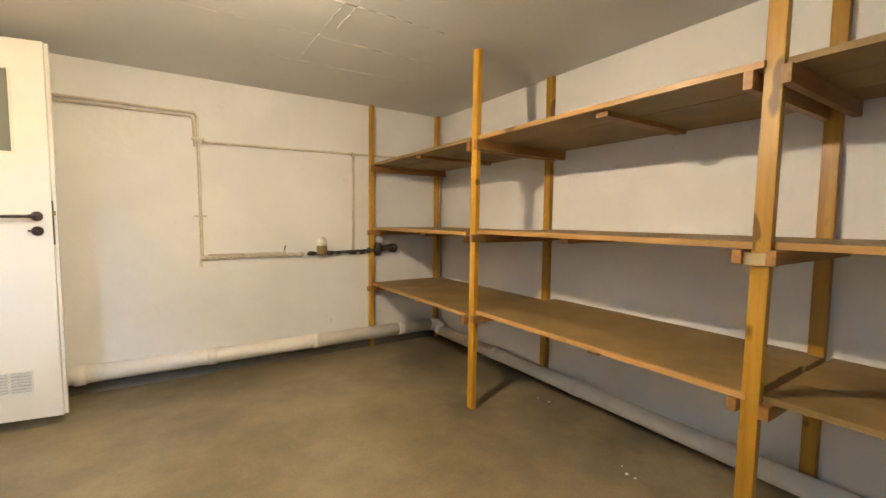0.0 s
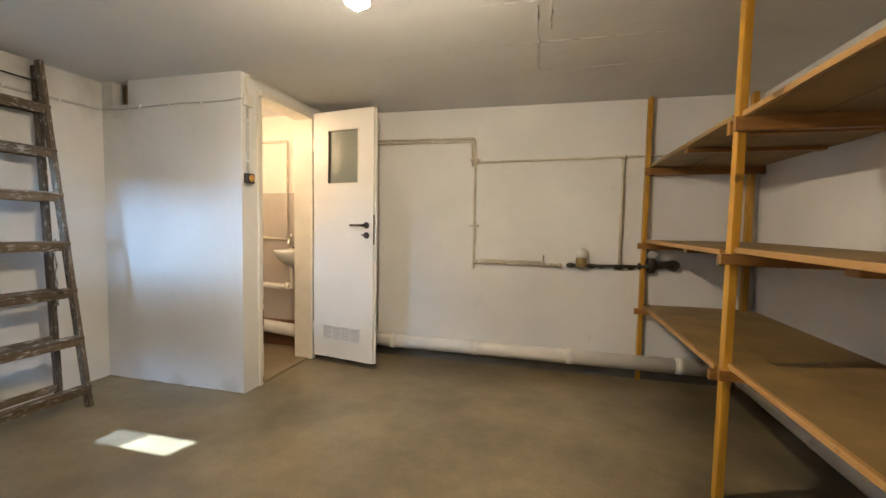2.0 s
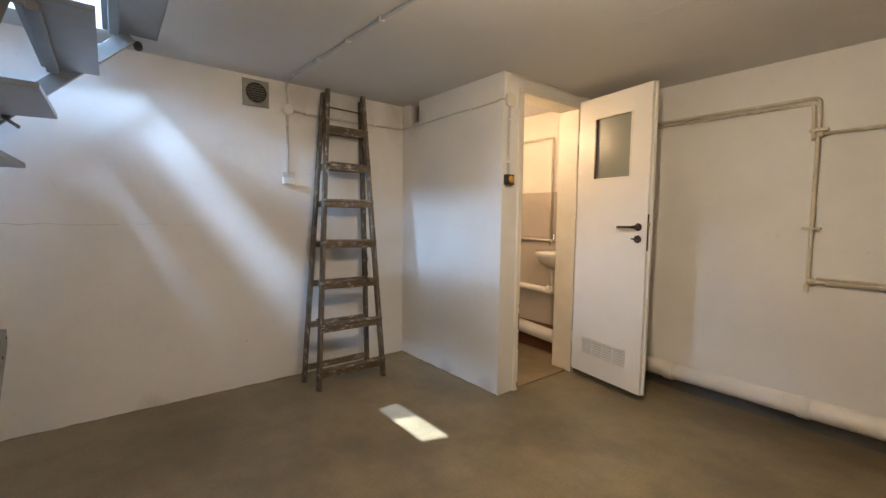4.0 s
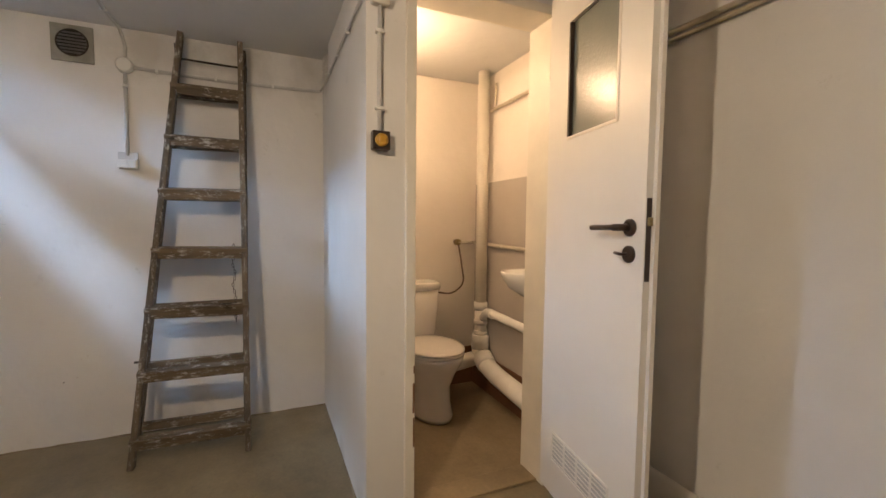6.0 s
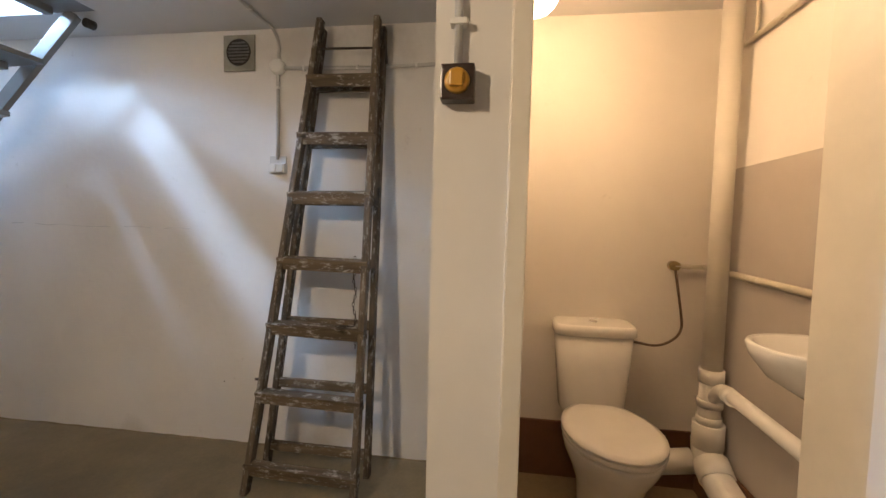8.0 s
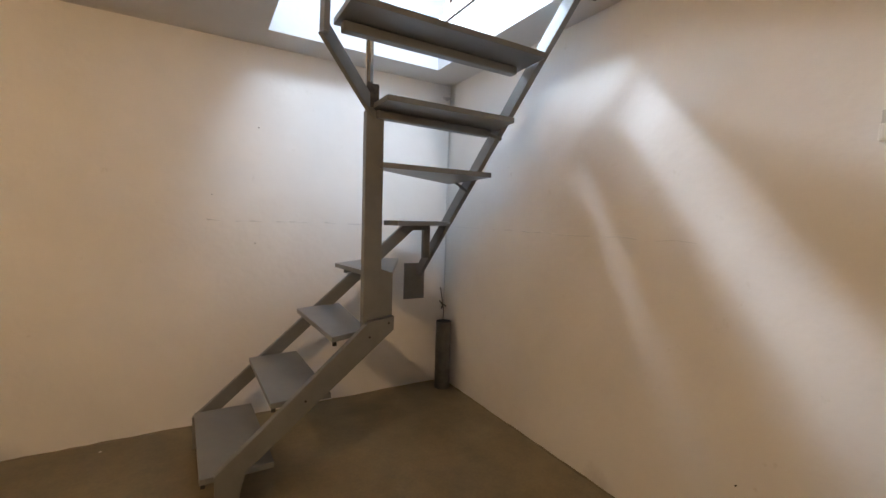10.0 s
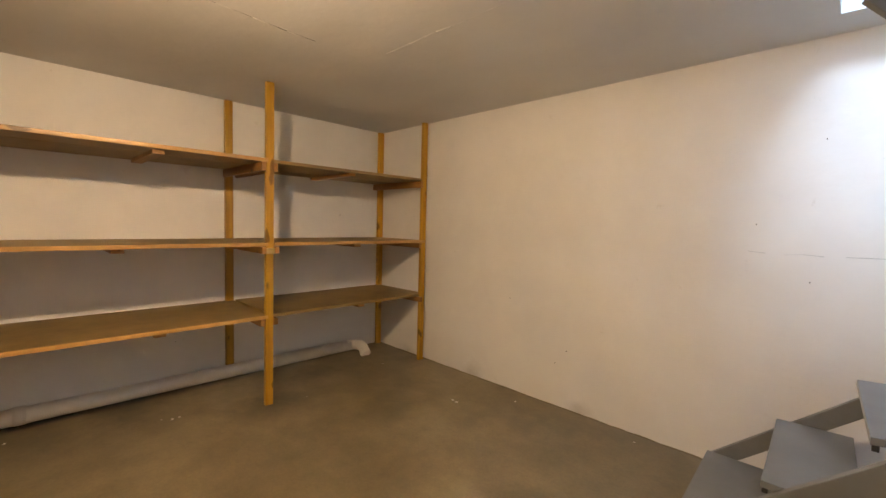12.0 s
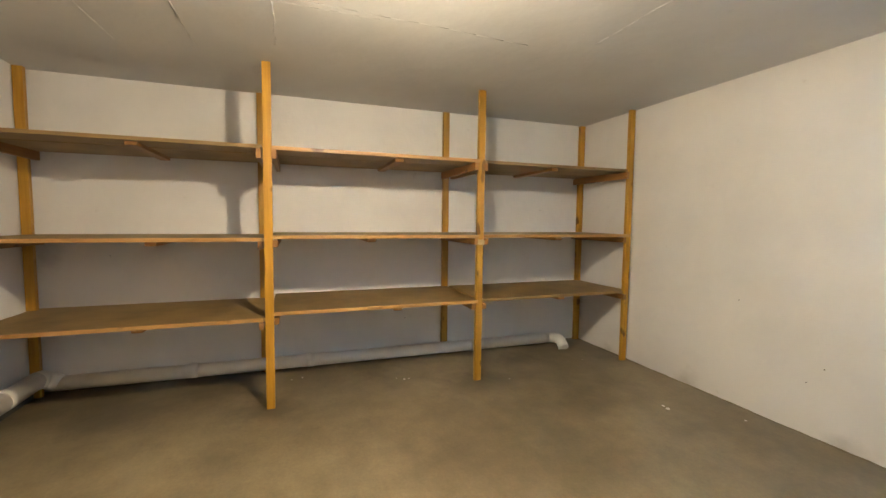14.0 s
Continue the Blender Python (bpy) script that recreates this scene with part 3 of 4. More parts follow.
part("end_elbow", tube(rounded([(2.815, 0.50, 0.058), (2.815, 0.39, 0.062), (2.66, 0.39, 0.085), (2.585, 0.40, 0.02)], 0.08, 8), 0.049, 20), M_PVC, drain, "open elbow at the pipe's end")
for x in (0.05, 0.80, 1.58, 2.38):
    part("coupling", tube([(x - 0.03, DY, 0.15), (x + 0.03, DY, 0.15)], DR + 0.006, 20), M_PVC, drain)
for y in (3.55, 2.72, 1.25):
    part("coupling", tube([(2.808, y - 0.03, 0.08 - (3.5 - y) * 0.0064), (2.808, y + 0.03, 0.0804 - (3.5 - y) * 0.0064)], 0.055, 20), M_PVC, drain)
for x in (0.35, 1.25, 2.0):
    part("pipe_clip", boxes(((x - 0.012, DY + 0.02, 0.09), (x + 0.012, NORTH, 0.11)), bevel=0.002), M_PVC, drain)

PY = 4.495
water = thing("water_pipe", (0.76, PY, 0.87), "cream painted water pipes with meter and valves on the wall", "pipe")
part("pipe_run", tube(rounded([(BOX_E, PY, 1.945), (0.757, PY, 1.94), (0.762, PY, 0.885), (1.50, PY, 0.885)], 0.035), 0.011, 12), M_CREAM, water)
part("pipe_run", tube(rounded([(BOX_E, PY + 0.003, 1.915), (0.730, PY + 0.003, 1.913), (0.737, PY + 0.003, 1.70)], 0.03), 0.009, 10), M_CREAM, water)
part("pipe_run", tube([(0.765, PY, 1.735), (2.13, PY, 1.758), (2.6, PY, 1.765)], 0.0095, 12), M_CREAM, water)
part("pipe_run", tube([(1.938, PY, 1.752), (1.934, PY, 0.90)], 0.0115, 12), M_CREAM, water)
part("pipe_run", tube([(0.80, PY - 0.004, 0.905), (1.32, PY - 0.004, 0.905)], 0.008, 10), M_CREAM, water)
for x, z, r in ((0.762, 1.735, 0.018), (0.775, 0.885, 0.018), (0.86, 0.886, 0.017), (1.94, 1.752, 0.016), (1.47, 0.885, 0.017), (1.40, 0.885, 0.015)):
    part("fitting", tube([(x - 0.02, PY, z), (x + 0.02, PY, z)], r, 12), M_CREAM, water)
for z in (1.76, 1.195):
    part("pipe_clip", boxes(((0.715, PY - 0.012, z - 0.008), (0.80, NORTH, z + 0.008)), bevel=0.002), M_CREAM, water)
part("bracket", boxes(((0.745, PY - 0.006, 0.82), (0.765, NORTH, 0.87)), bevel=0.002), M_CREAM, water)
tap = part("stop_tap", tube([(1.345, PY, 0.885), (1.345, PY - 0.0, 0.925)], [0.016, 0.009], 12), M_CREAM, water)
part("tap_lever", bar((1.345, PY, 0.925), (1.352, PY - 0.005, 0.965), 0.008, 0.008, (0, 1, 0), 0.001), M_DARKIRON, tap)
part("iron_run", tube([(1.53, PY, 0.887), (2.16, PY - 0.01, 0.90)], 0.0125, 12), M_DARKIRON, water, "dark corroded iron pipe")
meter = part("water_meter", tube([(1.645, PY - 0.025, 0.875), (1.645, PY - 0.025, 0.885), (1.645, PY - 0.025, 0.945), (1.645, PY - 0.025, 0.955)], [0.036, 0.043, 0.043, 0.038], 22), M_BRASS, water, "brass water meter")
part("meter_cap", tube([(1.645, PY - 0.025, 0.955), (1.645, PY - 0.025, 0.99), (1.645, PY - 0.025, 1.005), (1.643, PY - 0.025, 1.03)], [0.041, 0.041, 0.036, 0.018], 22), M_PLASTIC, meter, "white meter cap")
for x, r, w in ((1.565, 0.021, 0.022), (1.725, 0.021, 0.022), (1.80, 0.017, 0.02), (1.93, 0.022, 0.03), (2.02, 0.021, 0.018)):
    part("union_nut", tube([(x - w, PY, 0.889), (x + w, PY, 0.889)], r, 6), M_DARKIRON, water)
valve = part("gate_valve", tube(rounded([(2.07, PY - 0.01, 0.90), (2.17, PY - 0.015, 0.905), (2.30, PY - 0.02, 0.93), (2.33, PY, 0.90)], 0.04), 0.026, 14), M_DARKIRON, water, "dark iron gate valve")
part("valve_body", tube([(2.165, PY - 0.015, 0.85), (2.165, PY - 0.015, 0.93), (2.165, PY - 0.03, 0.985)], [0.026, 0.04, 0.016], 14), M_DARKIRON, valve)
part("hand_wheel", tube([(2.165, PY - 0.035, 0.985), (2.165, PY - 0.05, 1.005)], 0.034, 16), M_CABLE, valve)
part("flange", tube([(2.32, PY + 0.022, 0.915), (2.32, PY - 0.03, 0.915)], 0.042, 18), M_DARKIRON, valve)

# ---- bare bulb on the ceiling ----
BX, BY = BULB_AT.x, BULB_AT.y
lamp = thing("bare_bulb_lamp", (BX, BY, CEIL), "bare glowing bulb in a dark ceiling socket", "lamp")
part("ceiling_rose", tube([(BX, BY, CEIL - 0.001), (BX, BY, CEIL - 0.022), (BX, BY, CEIL - 0.03)], [0.045, 0.043, 0.03], 24), M_PLASTIC, lamp)
part("socket", tube([(BX, BY, CEIL - 0.028), (BX, BY, CEIL - 0.075), (BX, BY, CEIL - 0.12)], [0.02, 0.022, 0.021], 18), M_BLACK, lamp)
part("bulb_neck", tube([(BX, BY, 2.095), (BX, BY, 2.08), (BX, BY, 2.065), (BX, BY, 2.045)], [0.016, 0.018, 0.021, 0.0245], 24), M_PLASTIC, lamp, "opaque white neck of the bulb")
DOME_R, DOME_Z = 0.045, BULB_AT.z + 0.004
turns = [radians(31 + 59 * i / 8) for i in range(9)]
part("bulb_shell", tube([(BX, BY, DOME_Z + DOME_R * math.cos(a)) for a in turns], [DOME_R * math.sin(a) for a in turns], 28), M_BULB_SIDE, lamp, "softly glowing upper half of the bulb")
turns = [math.pi * i / 12 for i in range(13)]
part("bulb", tube([BULB_AT + Vector((0, 0, 0.021 * math.cos(a))) for a in turns], [0.021 * math.sin(a) + 0.0002 for a in turns], 24), M_BULB, lamp, "brightly glowing bulb core")

# ---- cables ----
def clip(parent, at, size=(0.02, 0.016, 0.014), mat=None):
    x, y, z = at
    sx, sy, sz = size
    part("cable_clip", boxes(((x - sx / 2, y - sy / 2, z - sz / 2), (x + sx / 2, y + sy / 2, z + sz / 2)), bevel=0.002), mat or M_PLASTIC, parent)


run = thing("ceiling_cable", (-0.5, 2.38, CEIL), "grey cable clipped along the ceiling to the bulb", "cable")
part("cable", tube([(BX - 0.04, 2.425, CEIL - 0.008), (0.31, 2.43, CEIL - 0.012), (0.16, 2.42, CEIL - 0.008), (-0.02, 2.412, CEIL - 0.014), (-0.195, 2.403, CEIL - 0.008), (-0.36, 2.392, CEIL - 0.013), (-0.53, 2.38, CEIL - 0.008), (-0.70, 2.372, CEIL - 0.012), (-0.86, 2.366, CEIL - 0.008),
                     (-1.05, 2.36, CEIL - 0.011), (-1.23, 2.353, CEIL - 0.008), (-1.64, 2.335, CEIL - 0.01), (-1.80, 2.345, CEIL - 0.012), (-1.835, 2.352, CEIL - 0.05), (-1.836, 2.362, 2.10), (-1.836, 2.358, 2.03)], 0.008, 8), M_CABLE, run)
for x, y in ((0.162, 2.42), (-0.195, 2.403), (-0.532, 2.38), (-0.863, 2.366), (-1.23, 2.353), (-1.62, 2.335)):
    clip(run, (x, y, CEIL - 0.009), (0.012, 0.03, 0.018))

wiring = thing("wall_wiring", (-1.84, 2.357, 1.5), "white junction box with switch and painted conduit", "switch")
part("junction_box", tube([(WEST, 2.357, 2.005), (WEST + 0.028, 2.357, 2.005), (WEST + 0.034, 2.357, 2.005)], [0.04, 0.038, 0.032], 20), M_PLASTIC, wiring)
part("conduit", tube([(WEST + 0.008, 2.357, 1.965), (WEST + 0.008, 2.355, 1.535)], 0.0095, 8), M_CABLE, wiring)
part("conduit", tube([(WEST + 0.01, 2.39, 2.0), (WEST + 0.01, 2.60, 1.993), (WEST + 0.011, 2.85, 1.988), (WEST + 0.01, 3.33, 2.0), (WEST + 0.012, 3.358, 2.003)], 0.0095, 8), M_CABLE, wiring)
part("conduit", tube([(WEST + 0.012, 3.356, 2.003), (-1.60, 3.36, 1.998), (-1.35, 3.361, 2.006), (-1.1, 3.36, 2.012), (-0.9, 3.361, 2.008), (-0.70, 3.36, 2.012), (-0.645, 3.358, 2.018), (-0.628, 3.375, 2.018)], 0.006, 8), M_CABLE, wiring)
for y in (2.50, 2.78, 3.08):
    clip(wiring, (WEST + 0.011, y, 1.993), (0.022, 0.012, 0.022))
for x in (-1.48, -1.22, -0.95):
    clip(wiring, (x, 3.360, 2.006), (0.012, 0.02, 0.02))
clip(wiring, (WEST + 0.009, 2.356, 1.90), (0.018, 0.024, 0.012))
part("switch_box", boxes(((WEST, 2.315, 1.465), (WEST + 0.034, 2.405, 1.513)), bevel=0.004), M_PLASTIC, wiring, "white double rocker switch")
part("switch_back", boxes(((WEST, 2.313, 1.513), (WEST + 0.012, 2.402, 1.553)), bevel=0.002), M_CABLE, wiring)
part("rocker", boxes(((WEST + 0.033, 2.322, 1.470), (WEST + 0.039, 2.358, 1.508)), bevel=0.002), M_PLASTIC, wiring)
part("rocker", boxes(((WEST + 0.033, 2.362, 1.470), (WEST + 0.039, 2.398, 1.508)), bevel=0.002), M_PLASTIC, wiring)

pilot = thing("pilot_switch", (BOX_E, 3.42, 1.49), "square black switch with an amber knob", "switch")
part("switch_body", boxes(((BOX_E, 3.386, 1.458), (BOX_E + 0.038, 3.452, 1.526)), bevel=0.004), M_BLACK, pilot)
part("amber_knob", tube([(BOX_E + 0.037, 3.419, 1.492), (BOX_E + 0.046, 3.419, 1.492), (BOX_E + 0.05, 3.419, 1.492)], [0.025, 0.023, 0.016], 20), M_AMBER, pilot, "round amber knob")
part("knob_grip", boxes(((BOX_E + 0.048, 3.406, 1.478), (BOX_E + 0.056, 3.432, 1.506)), bevel=0.003), M_AMBER, pilot)
part("conduit", tube([(BOX_E + 0.012, 3.418, 1.527), (BOX_E + 0.012, 3.416, 1.75), (BOX_E + 0.012, 3.419, 1.975)], 0.0085, 10), M_CABLE, pilot)
for z in (1.611, 1.886):
    clip(pilot, (BOX_E + 0.012, 3.418, z), (0.024, 0.034, 0.012))
part("junction_box", boxes(((BOX_E, 3.382, 1.975), (BOX_E + 0.032, 3.454, 2.055)), bevel=0.012), M_FRAME, pilot)
part("cable", tube(rounded([(BOX_E + 0.015, 3.42, 2.055), (BOX_E + 0.015, 3.395, 2.13), (BOX_E + 0.015, 3.42, CEIL - 0.012), (BOX_E + 0.012, 3.52, CEIL - 0.009), (BOX_E + 0.01, 3.85, CEIL - 0.01), (BOX_E + 0.008, 4.25, CEIL - 0.009)], 0.04, 5), 0.006, 8), M_FRAME, pilot)

# ---- vent in the wall ----
vent = thing("wall_vent", (WEST, 2.14, 2.08), "square grey plaster vent with a round louvred grille", "vent")
part("vent_plate", boxes(((WEST, 2.055, 1.99), (WEST + 0.012, 2.228, 2.172)), bevel=0.003), paint("grey_vent_plate", (0.29, 0.29, 0.25), 0.6, wear=0.3), vent)
# Black disc on the plate paints the shade of the vent's hollow.
part("vent_throat", tube([(WEST + 0.0121, 2.143, 2.083), (WEST + 0.0135, 2.143, 2.083)], 0.062, 28), M_HOLLOW_SHADE, vent)
part("vent_ring", tube([(WEST + 0.013 + 0.004 * math.cos(a), 2.143 + 0.064 * math.cos(b), 2.083 + 0.064 * math.sin(b)) for b in [2 * math.pi * i / 28 for i in range(29)] for a in (0,)], 0.004, 6), M_DARKIRON, vent)
for i in range(7):
    z = 2.083 - 0.048 + i * 0.016
    w = math.sqrt(max(0.062 ** 2 - (z - 2.083) ** 2, 0))
    part("slat", bar((WEST + 0.016, 2.143 - w, z), (WEST + 0.016, 2.143 + w, z), 0.009, 0.0018, (0.6, 0, 1), 0), M_TIN, vent)

# ---- wooden step ladder ----
ladder = thing("wooden_ladder", (-1.55, 2.66, 0), "old paint-spattered wooden double ladder leaning on the wall", "ladder")
FT, FB = [(-1.745, 2.628, 2.185), (-1.735, 2.912, 2.178)], [(-1.452, 2.418, 0.0), (-1.432, 2.928, 0.0)]
RT, RB = [(-1.80, 2.615, 2.165), (-1.79, 2.925, 2.155)], [(-1.668, 2.392, 0.0), (-1.664, 2.912, 0.0)]


def at_height(a, b, z):
    a, b = Vector(a), Vector(b)
    return b + (a - b) * ((z - b.z) / (a.z - b.z))


for a, b in zip(FT + RT, FB + RB):
    part("rail", bar(b, a, 0.028, 0.046, (0, 1, 0), 0.005), M_OLD, ladder)
for i, z in enumerate((1.885, 1.61, 1.33, 1.03, 0.735, 0.43, 0.115)):
    p, q = at_height(FT[0], FB[0], z), at_height(FT[1], FB[1], z)
    part("step", bar(p + Vector((0.0, -0.016, 0)), q + Vector((0.0, 0.016, random.uniform(-0.006, 0.006))), 0.056, 0.044, (0.25, 0, 1), 0.004), M_OLD_Y, ladder)
    zr = z - 0.008
    p, q = at_height(RT[0], RB[0], zr), at_height(RT[1], RB[1], zr)
    part("step", bar(p + Vector((0, -0.012, 0)), q + Vector((0, 0.012, 0)), 0.045, 0.024, (0, 0, 1), 0.004), M_OLD_Y, ladder)
part("hinge_bolt", tube([(-1.77, 2.595, 2.06), (-1.77, 2.945, 2.055)], 0.006, 8), M_DARKIRON, ladder)
for y in (2.60, 2.94):
    part("hinge_plate", bar((-1.80, y, 1.99), (-1.745, y, 2.13), 0.004, 0.035, (0, 1, 0), 0.001), M_DARKIRON, ladder)
chain_bm = bmesh.new()
cx, cy, cz = -1.585, 2.868, 1.06
for i in range(24):
    z = cz - i * 0.0175
    sway = 0.006 * math.sin(i * 0.9)
    ring = [(cx + (0.005 * math.cos(a) if i % 2 else 0), cy + sway + (0 if i % 2 else 0.005 * math.cos(a)), z + 0.011 * math.sin(a)) for a in [2 * math.pi * k / 8 for k in range(9)]]
    tube(ring, 0.0016, 5, chain_bm, ends=False)
part("chain", chain_bm, M_DARKIRON, ladder, "thin rusty safety chain")
part("screw", tube([(-1.515, 2.43, 0.50), (-1.515, 2.462, 0.50)], 0.006, 8), M_DARKIRON, ladder)

# ---- steel space-saving stair ----
stair = thing("steel_stair", (-1.0, 0.6, 0), "grey painted steel quarter-turn stair rising to the hatch", "staircase")
RISE = [0.2 + 0.253 * k for k in range(9)]
TREADS = [
    [(-0.210, 0.315), (-0.235, 0.945), (-0.505, 0.945), (-0.475, 0.315)],
    [(-0.465, 0.315), (-0.488, 0.950), (-0.735, 0.950), (-0.712, 0.300)],
    [(-0.705, 0.338), (-0.730, 0.975), (-0.915, 0.900), (-0.962, 0.265)],
    [(-0.905, 0.375), (-0.955, 0.890), (-1.040, 0.875), (-1.390, 0.165), (-1.18, 0.165)],
    [(-1.000, 0.860), (-1.060, 0.895), (-1.585, 0.500), (-1.585, 0.250), (-1.360, 0.200)],
    [(-0.945, 0.905), (-0.935, 1.000), (-1.510, 1.010), (-1.575, 0.490)],
    [(-0.900, 0.900), (-0.900, 1.125), (-1.545, 1.130), (-1.600, 0.870)],
    [(-0.690, 1.080), (-0.690, 1.300), (-1.570, 1.300), (-1.585, 1.078)],
    [(-0.690, 1.310), (-0.690, 1.558), (-1.598, 1.558), (-1.598, 1.320)],
]
for k, poly in enumerate(TREADS):
    z = RISE[k]
    tread = part("tread", prism(poly, z - 0.024, z, 0.002), M_STEEL_TOP, stair)
    if k in (6, 7, 8):
        (x0, y0), (x1, y1) = poly[0], poly[3]
        part("tread_lip", bar((x0 - 0.02, y0 + 0.05, z - 0.043), (x1 + 0.05, y1 + 0.045, z - 0.041), 0.036, 0.045, (0, 0, 1), 0.006), M_STEEL, tread, "folded steel lip under the tread")
    elif k < 3:
        (x0, y0), (x1, y1) = poly[0], poly[1]
        part("tread_foot", boxes(((x1 - 0.02, y1 - 0.014, z - 0.04), (x1 - 0.004, y1 - 0.002, z - 0.023))), M_DARKRUBBER, tread, "black rubber end cap")
    if k == 3:
        (x0, y0), (x1, y1) = poly[0], poly[-1]
        part("tread_rib", bar((x0 - 0.05, y0 + 0.03, z - 0.04), (x1 + 0.04, y1 + 0.05, z - 0.05), 0.03, 0.02, (0, 0, 1), 0.003), M_STEEL, tread)


def plate_xz(points, y0, y1):
    bm = prism([(x, z) for x, z in points], y0, y1, 0.003)
    bm.transform(Matrix(((1, 0, 0, 0), (0, 0, 1, 0), (0, 1, 0, 0), (0, 0, 0, 1))))
    bmesh.ops.reverse_faces(bm, faces=bm.faces)
    return bm


part("inner_stringer", plate_xz([(-0.285, 0.215), (-0.893, 0.757), (-1.012, 0.776), (-1.012, 0.712), (-0.395, 0.208), (-0.372, 0.12), (-0.372, 0.0), (-0.285, 0.0)], 0.9475, 0.982), M_STEEL, stair)
part("newel_plate", plate_xz([(-0.875, 0.72), (-0.875, 1.69), (-0.958, 1.69), (-0.958, 0.99), (-1.016, 0.97), (-1.016, 0.745)], 0.905, 0.9465), M_STEEL, stair)
part("wall_stringer", plate_xz([(-0.20, 0.165), (-1.385, 1.205), (-1.555, 1.205), (-1.555, 1.15), (-1.43, 1.15), (-0.31, 0.17), (-0.31, 0.0), (-0.20, 0.0)], 0.27, 0.30), M_STEEL, stair)
part("drop_bracket", plate_xz([(-1.505, 1.15), (-1.555, 1.15), (-1.555, 0.97), (-1.505, 0.97)], 0.272, 0.298), M_STEEL, stair)
part("outer_stringer", bar((-1.605, 0.035, 0.83), (-1.605, 1.435, 2.196), 0.068, 0.03, (0, -1, 1), 0.003), M_STEEL, stair)
part("wall_plate", boxes(((-1.660, SOUTH, 0.645), (-1.500, SOUTH + 0.012, 0.905)), bevel=0.002), M_STEEL, stair, "flat steel plate bolted to the wall")
part("ceiling_bolt", tube([(-1.625, 1.47, 2.165), (-1.665, 1.475, 2.165)], 0.022, 14), M_DARKIRON, stair)
part("inner_strut", bar((-0.935, 0.925, 1.665), (-0.655, 1.075, 1.930), 0.06, 0.022, (0, 0, 1), 0.003), M_STEEL, stair)
part("inner_upright", bar((-0.655, 1.085, 1.905), (-0.655, 1.15, 2.46), 0.075, 0.022, (0, 1, 0), 0.003), M_STEEL, stair)
part("handrail_pole", tube([(-0.885, 0.945, 1.705), (-0.885, 0.945, 2.95)], 0.017, 16), M_CHROME, stair, "chrome handrail pole")
part("pole_bracket", boxes(((-0.925, 0.925, 1.70), (-0.87, 0.965, 1.80)), bevel=0.004), M_DARKIRON, stair)
for p, q in (((-1.52, 0.62, 1.455), (-1.585, 0.70, 1.38)), ((-1.50, 0.93, 1.68), (-1.58, 0.99, 1.64))):
    part("tread_tie", bar(p, q, 0.016, 0.006, (0, 0, 1), 0.001), M_STEEL, stair)
for x, z in ((-0.985, 0.745), (-0.62, 0.45), (-0.895, 0.69)):
    part("bolt", tube([(x, 0.981, z), (x, 0.985, z)], 0.005, 8), M_DARKIRON, stair)

# ---- tin pipe in the corner ----
tin = thing("tin_tube", (-1.745, 0.135, 0), "upright grey tin tube standing in the corner", "tube")
TX, TY = -1.768, 0.150
part("tube_wall", tube([(TX, TY, 0.0), (TX, TY, 0.49)], 0.055, 24, ends=False), M_TIN, tin)
# Black cap paints the shade inside the open tube.
part("tube_lining", tube([(TX, TY, 0.49), (TX, TY, 0.46), (TX, TY, 0.44)], [0.055, 0.050, 0.049], 24), M_HOLLOW_SHADE, tin)
part("wire_stem", tube([(TX + 0.01, TY, 0.45), (TX - 0.015, TY - 0.03, 0.56), (TX - 0.02, TY - 0.06, 0.62), (TX - 0.022, TY - 0.1, 0.72)], 0.003, 6), M_DARKIRON, tin)
part("wire_knot", tube([(TX - 0.045, TY - 0.05, 0.585), (TX - 0.01, TY - 0.05, 0.605), (TX + 0.012, TY - 0.05, 0.63), (TX - 0.02, TY - 0.05, 0.60), (TX - 0.005, TY - 0.05, 0.57)], 0.005, 6), M_DARKIRON, tin)
cordc = thing("corner_cord", (-1.80, 0.04, 0.65), "thin grey cord hanging in the wall corner", "cord")
part("cord", tube([(-1.825, 0.045, 0.60), (-1.832, 0.035, 1.0), (-1.828, 0.036, 1.6), (-1.835, 0.034, 2.12)], 0.003, 6), M_CABLE, cordc)
hook = thing("wall_hook", (-1.76, 0.05, 2.07), "small bent pipe stub under the ceiling", "hook")
part("stub", tube(rounded([(-1.79, SOUTH, 2.11), (-1.79, 0.09, 2.09), (-1.74, 0.15, 2.06)], 0.03), 0.011, 10), M_CABLE, hook)

# ---- toilet cubicle ----
TCY = 3.94
TOILET_TURN = Matrix.Translation((-1.66, TCY, 0)) @ Matrix.Rotation(radians(7), 4, 'Z') @ Matrix.Translation((1.70, -TCY, 0))


def turned(bm):
    bm.transform(TOILET_TURN)
    return bm


toilet = thing("toilet", (-1.55, TCY, 0.006), "white porcelain close-coupled toilet with closed lid", "toilet")
part("bowl", turned(loft([(-1.50, TCY, 0.006, 0.175, 0.115), (-1.50, TCY, 0.03, 0.18, 0.118), (-1.51, TCY, 0.10, 0.165, 0.108), (-1.52, TCY, 0.20, 0.165, 0.112), (-1.515, TCY, 0.28, 0.195, 0.140), (-1.505, TCY, 0.34, 0.225, 0.168), (-1.50, TCY, 0.385, 0.240, 0.180), (-1.50, TCY, 0.40, 0.240, 0.180), (-1.50, TCY, 0.403, 0.215, 0.155)], 36)), M_PORCELAIN, toilet)
part("seat", turned(loft([(-1.495, TCY, 0.404, 0.230, 0.178), (-1.495, TCY, 0.408, 0.240, 0.186), (-1.495, TCY, 0.420, 0.240, 0.186), (-1.495, TCY, 0.424, 0.232, 0.180)], 36)), M_PORCELAIN, toilet)
